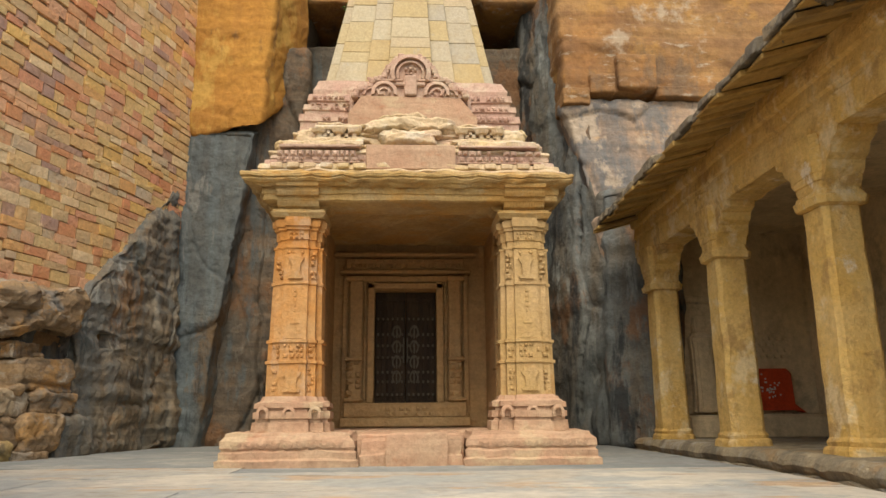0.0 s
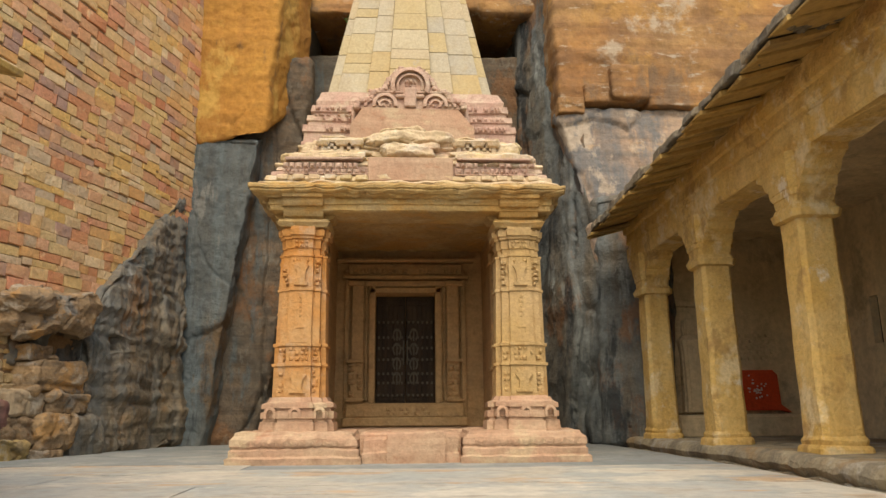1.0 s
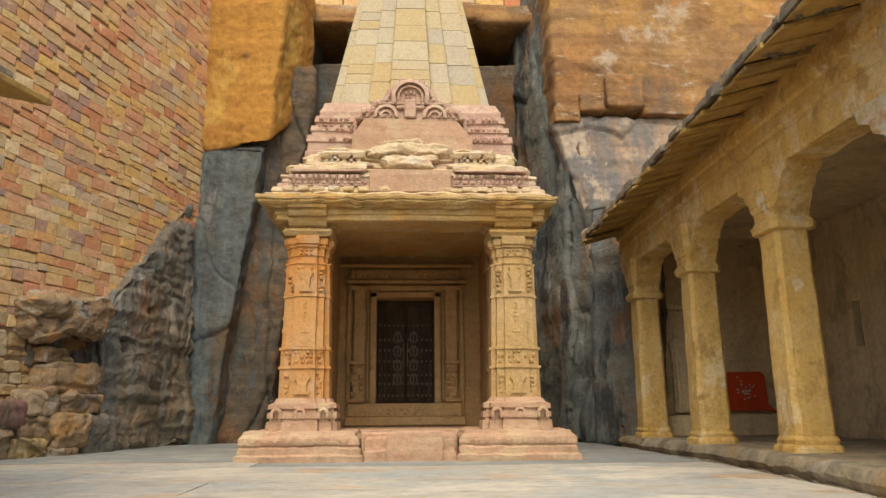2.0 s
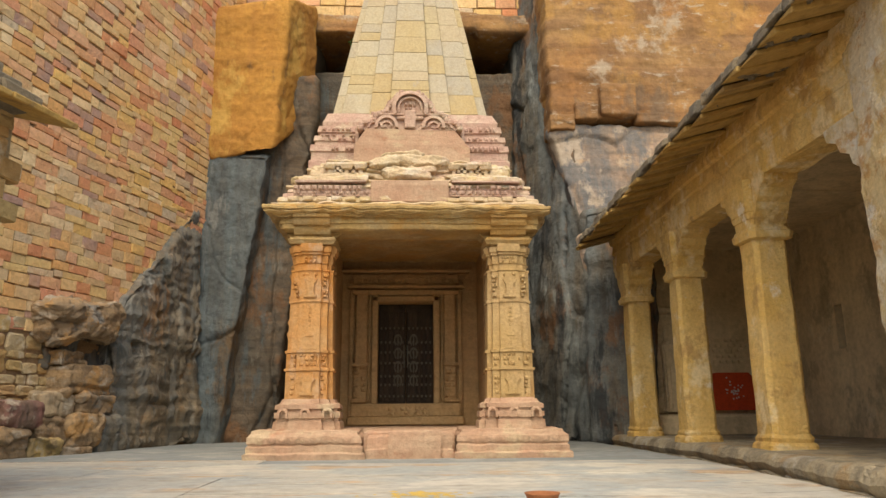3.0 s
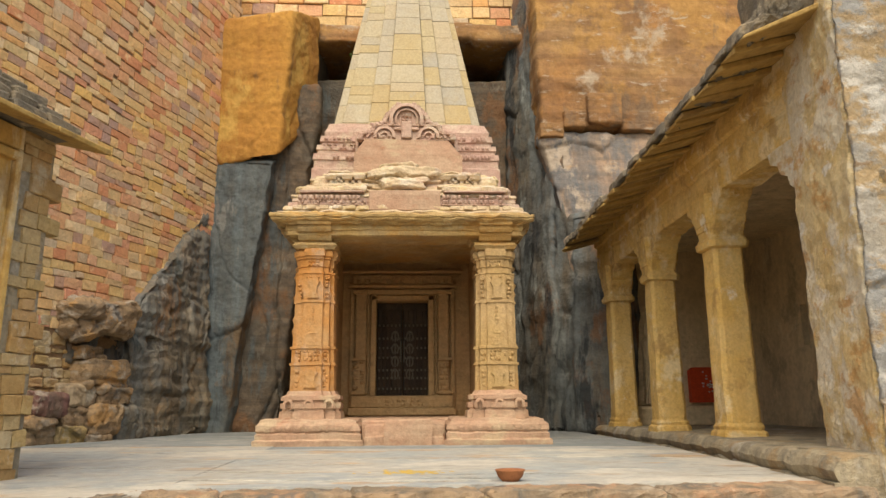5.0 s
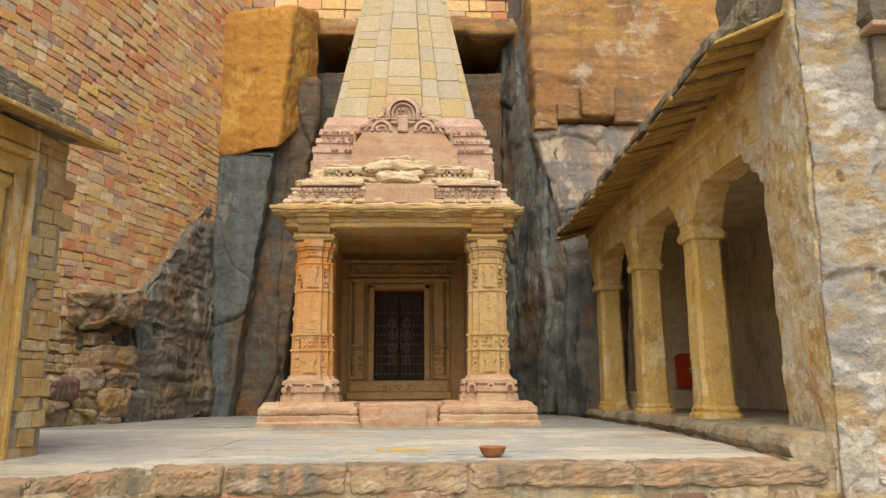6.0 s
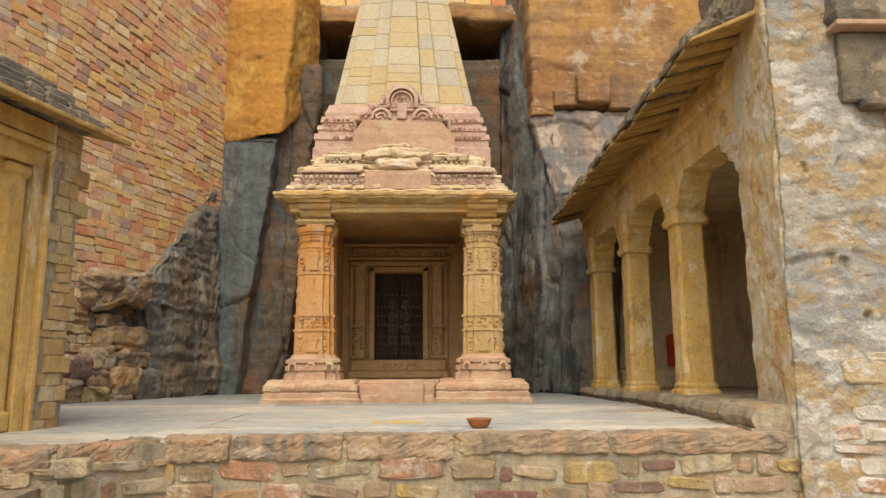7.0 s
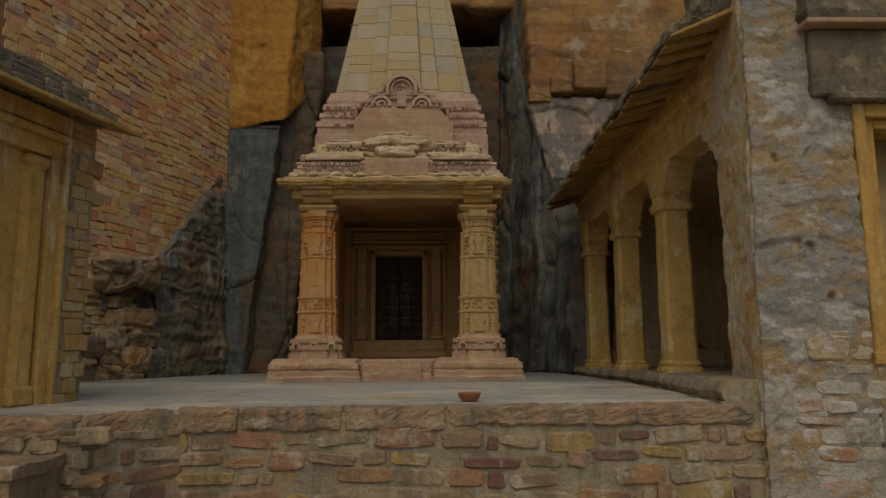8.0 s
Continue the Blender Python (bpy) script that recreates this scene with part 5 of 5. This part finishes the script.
course_wall(wall_right, "stone", "limed", (3.80, 2.868), (1, 0), 1.06, -1.15, 0.95, 0.14, (0.14, 0.55), 0.12, 0.012, lambda s, z: s > 0.36 and z < 0.7 and noise.noise(Vector((s * 1.8, z * 1.8, 3.0))) > -0.2, 51, 0.012, 0.07, 300, 0.0, 0.4, True, 0.06)
course_wall(wall_right, "stone", "limed", (4.9, 2.868), (1, 0), 2.5, -1.15, 0.3, 0.13, (0.12, 0.42), 0.12, 0.006, lambda s, z: noise.noise(Vector((s * 2, z * 2, 9.0))) > -0.1, 52, 0.012, 0.07, 200, 0.0, 0.4, True, 0.06)
bm = bmesh.new()
prof = [(0.0, 2.48), (0.05, 2.58), (0.16, 2.66), (0.19, 2.76), (0.32, 2.82), (0.36, 2.92), (0.50, 2.98), (0.54, 3.14), (-0.3, 3.14), (-0.3, 2.48)]
slab_of(bm, [(4.04, 4.07 + q, z) for q, z in prof], (0.4, 0, 0))
part("bracket", bm, "pier_plaster", wall_right, "ochre stone bracket at the arcade's end")
bm = bmesh.new()
add_box(bm, 4.38, 6.3, 2.66, 3.0, 3.60, 3.66, 0.01, 0.008)
part("drip_stone", bm, "pink", wall_right)
bm = bmesh.new()
add_box(bm, 4.46, 6.3, 2.80, 3.0, 2.92, 3.6, 0.02, 0.01)
add_box(bm, 4.62, 6.3, 2.72, 3.0, 2.84, 2.92, 0.015, 0.008)
stack(bm, rect_plan(4.40, 6.3, 2.68, 3.0, 0.1), [(3.66, 0.03), (3.75, 0.0), (4.2, 0.06), (4.4, 0.12)], 0.05, 4)
part("weathered_band", bm, "roof_dark", wall_right, "dark weathered stone band over the doorway")
bm = bmesh.new()
for x0, x1, y, z0, z1 in ((4.86, 4.98, 2.84, 0.3, 2.84), (4.98, 5.1, 2.92, 0.3, 2.72), (5.85, 5.96, 2.84, 0.3, 2.84), (5.74, 5.85, 2.92, 0.3, 2.72), (4.98, 5.85, 2.84, 2.7, 2.84), (5.1, 5.74, 2.92, 2.6, 2.7), (4.84, 5.98, 2.82, 0.28, 0.4)):
    add_box(bm, x0, x1, y, 3.3, z0, z1, 0.012)
part("door_frame", bm, "ochre_dim", wall_right, "stepped ochre stone door frame")
bm = bmesh.new()
add_box(bm, 4.8, 6.0, 3.6, 3.7, 0.2, 3.0, 0.0)
part("inner_wall", bm, "ochre_dark", wall_right)

# ---- pavilion ----
pavilion = tagged(empty("pavilion"), "ochre stone pavilion with a cusped arch, brick corner and slab eave", "pavilion")
O, V, N = (-3.1, 4.2), (-0.28, -0.96), (0.96, -0.28)


def pv(a, b, z):
    return (O[0] + V[0] * a + N[0] * b, O[1] + V[1] * a + N[1] * b, z)


def pbox(bm, a0, a1, b0, b1, z0, z1, bevel=0.01, chip=0.0):
    add_hexa(bm, [pv(a, b, z) for z in (z0, z1) for b in (b0, b1) for a in (a0, a1)], chip, bevel)


bm = bmesh.new()
pbox(bm, 0.03, 0.44, -0.6, -0.03, -0.12, 3.05)
pbox(bm, 0.03, 0.4, -3.0, -0.6, -0.12, 3.05)
pbox(bm, 0.4, 6.0, -3.0, -2.7, -0.12, 3.05)
pbox(bm, 4.0, 6.0, -0.6, -0.03, -0.12, 3.05)
pbox(bm, 0.03, 6.0, -3.0, -0.05, 2.98, 3.08)
part("wall", bm, "mortar", pavilion)
bm = bmesh.new()
pbox(bm, 0.44, 0.50, -0.5, 0.025, -0.08, 2.78)
pbox(bm, 0.50, 0.64, -0.5, -0.03, -0.08, 2.78)
pbox(bm, 0.44, 4.0, -0.5, 0.02, 2.78, 2.98)
pbox(bm, 0.46, 4.0, -0.45, 0.05, 2.68, 2.76, 0.02)
pbox(bm, 0.64, 4.0, -0.5, -0.03, 2.5, 2.7)
pbox(bm, 0.64, 0.92, -0.5, -0.06, -0.08, 2.5, 0.06)
pbox(bm, 0.64, 0.94, -0.52, -0.03, -0.08, 0.12, 0.03)
pbox(bm, 0.64, 0.94, -0.52, -0.03, 2.36, 2.48, 0.03)
part("door_frame", bm, "ochre_dim", pavilion, "moulded ochre jambs and lintel round the arch")
bm = bmesh.new()
pts = [(0.9, 2.52), (0.9, -0.08), (1.12, -0.08), (1.12, 1.35)]
c, cusps = 2.05, 7
for i in range(cusps):
    t0, t1 = math.pi * i / cusps, math.pi * (i + 1) / cusps
    for q in range(5):
        t = t0 + (t1 - t0) * q / 5
        bulge = 0.07 * math.sin(math.pi * q / 5)
        r = 0.80 + bulge
        pts.append((c - r * math.cos(t), 1.42 + 0.85 * r * math.sin(t)))
pts += [(2.98, 1.35), (2.98, -0.08), (3.4, -0.08), (3.4, 2.52)]
slab_of(bm, [pv(a, -0.34, z) for a, z in pts], (N[0] * 0.22, N[1] * 0.22, 0))
part("arch", bm, "ochre_dim", pavilion, "cusped ochre stone arch panel")
p_eave = None
for k in range(9):
    a = -0.17 + 0.68 * k
    q = 0.67
    bm = bmesh.new()
    add_hexa(bm, [pv(a, 0.43, 2.91), pv(a + q, 0.43, 2.91), pv(a, -0.3, 3.12), pv(a + q, -0.3, 3.12), pv(a, 0.43, 2.955), pv(a + q, 0.43, 2.955), pv(a, -0.3, 3.17), pv(a + q, -0.3, 3.17)], 0.006, 0.008)
    ob = part("slab" if k else "eave", bm, "slab_under", p_eave or pavilion, "thin golden stone slab eave" if k == 0 else "")
    p_eave = p_eave or ob
for row, (b0, z0, h) in enumerate(((0.27, 3.0, 0.12), (0.17, 3.1, 0.13), (0.08, 3.2, 0.14), (-0.02, 3.3, 0.14))):
    a = 0.05 + 0.12 * row
    while a < 5.8:
        w = rnd.uniform(0.22, 0.5)
        bm = bmesh.new()
        pbox(bm, a, a + w - 0.02, -0.5 - 0.1 * row, b0 + rnd.uniform(-0.03, 0.02), z0, z0 + h, 0.02, 0.018)
        part("roof_stone", bm, "roof_dark", p_eave, "dark weathered roof stone")
        a += w
course_wall(pavilion, "brick", "yellow_brick", pv(0.43, 0, 0)[:2], (-V[0], -V[1]), 0.43, -0.1, 3.02, 0.125, (0.12, 0.27), 0.12, 0.003, lambda s, z: 0.05 < s < 0.40, 61, 0.014, 0.09, 200, 0.0, 0.45)
course_wall(pavilion, "brick", "yellow_brick", pv(0.01, -0.18, 0)[:2], (-N[0], -N[1]), 1.2, -0.1, 3.02, 0.13, (0.14, 0.32), 0.12, 0.003, None, 62, 0.014, 0.09, 200, 0.0, 0.45)

# ---- loose things ----
bm = bmesh.new()
prof = [(0.0, 0.0), (0.06, 0.0), (0.10, 0.05), (0.115, 0.10), (0.125, 0.115), (0.115, 0.12), (0.10, 0.10), (0.085, 0.05), (0.0, 0.025)]
rings = [[(1.07 + r * math.cos(t * math.pi / 12), 3.57 + r * math.sin(t * math.pi / 12), floor_z(3.57) - 0.004 + z * 0.8) for t in range(24)] for r, z in prof[1:-1]]
loft(bm, rings)
tagged(part("bowl", bm, "clay", smooth=True), "small terracotta bowl on the terrace paving", "bowl")
bm = bmesh.new()
for k in range(60):
    x, y = rnd.gauss(0.28, 0.16), rnd.gauss(4.3, 0.09)
    r = rnd.uniform(0.01, 0.06)
    z = floor_z(y) + 0.002
    ring = [bm.verts.new((x + r * rnd.uniform(0.7, 1.2) * math.cos(q * 1.047), y + r * 0.7 * math.sin(q * 1.047), z)) for q in range(6)]
    tip = bm.verts.new((x, y, z + 0.006))
    for q in range(6):
        bm.faces.new((ring[q], ring[(q + 1) % 6], tip))
tagged(part("yellow_powder", bm, "yellow"), "scattered patch of yellow offering powder on paving", "powder", kind="stuff")
bm = bmesh.new()
pts = [(5.74, 0.56), (6.55, 0.56), (6.7, 0.52), (6.52, 0.66), (6.50, 1.16), (6.42, 1.24), (5.82, 1.24), (5.74, 1.18)]
slab_of(bm, [(x, 11.60, z) for x, z in pts], (0, 0.17, 0))
red = tagged(part("painted_panel", bm, "red"), "red painted stone panel with white dabs above the bench", "panel")
bm = bmesh.new()
for k in range(26):
    x, z = rnd.gauss(6.12, 0.10), rnd.gauss(0.93, 0.11)
    add_box(bm, x - 0.014, x + 0.014, 11.588, 11.605, z - 0.014, z + 0.014, 0.006, 0.005)
tagged(part("white_dab", bm, "white", red, "white paint dabs"), kind="stuff")

# ---- paving slabs ----
def edge_at(base, x, seed):
    return base + 0.16 * noise.noise(Vector((x * 0.9, seed * 3.7, 0.3))) + 0.06 * noise.noise(Vector((x * 3.4, seed, 2.0))) + 0.02 * noise.noise(Vector((x * 11, seed, 5.0)))


def gap_at(x, base):
    return max(0.0015, 0.004 + 0.10 * noise.noise(Vector((x * 0.8, base * 2.3, 7.0))))


def pave(x0, x1, ys, seed):
    r = random.Random(seed)
    for i, (a, b) in enumerate(zip(ys, ys[1:])):
        x = x0
        while x < x1 - 0.05:
            w = r.uniform(2.6, 6.5)
            e = min(x + w, x1)
            if x1 - e < 0.6:
                e = x1
            n = 26
            g = 0.002
            sk0, sk1 = 0.0 if x == x0 else 0.4 * math.sin(x * 7), 0.0 if e == x1 else 0.4 * math.sin(e * 7)
            lo = [(x + g + (e - x - 2 * g) * k / n, 0) for k in range(n + 1)]
            pts = []
            for q, _ in lo:
                yy = a if i == 0 else edge_at(a, q, seed + i)
                pts.append((q, yy + gap_at(q, a)))
            for q, _ in lo[::-1]:
                f = (q - x) / (e - x)
                pts.append((q + sk0 * (1 - f) + sk1 * f, edge_at(b, q, seed + i + 1) - gap_at(q, b)))
            dz = r.uniform(-0.004, 0.004)
            bm = bmesh.new()
            slab_of(bm, [(q, yy, floor_z(yy) - 0.06 + dz) for q, yy in pts], (0, 0, 0.06))
            # Back rows take the grey-blue that paints shade at the cliff's foot.
            part("paving_slab", bm, "shade_floor" if a > 7.0 else "floor", floor)
            x = e


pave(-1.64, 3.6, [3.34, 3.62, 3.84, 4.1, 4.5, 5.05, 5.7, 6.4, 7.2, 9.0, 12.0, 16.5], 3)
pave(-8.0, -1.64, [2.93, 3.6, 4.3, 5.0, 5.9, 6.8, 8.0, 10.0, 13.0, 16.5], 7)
pave(-8.0, -2.12, [2.54, 2.9], 11)
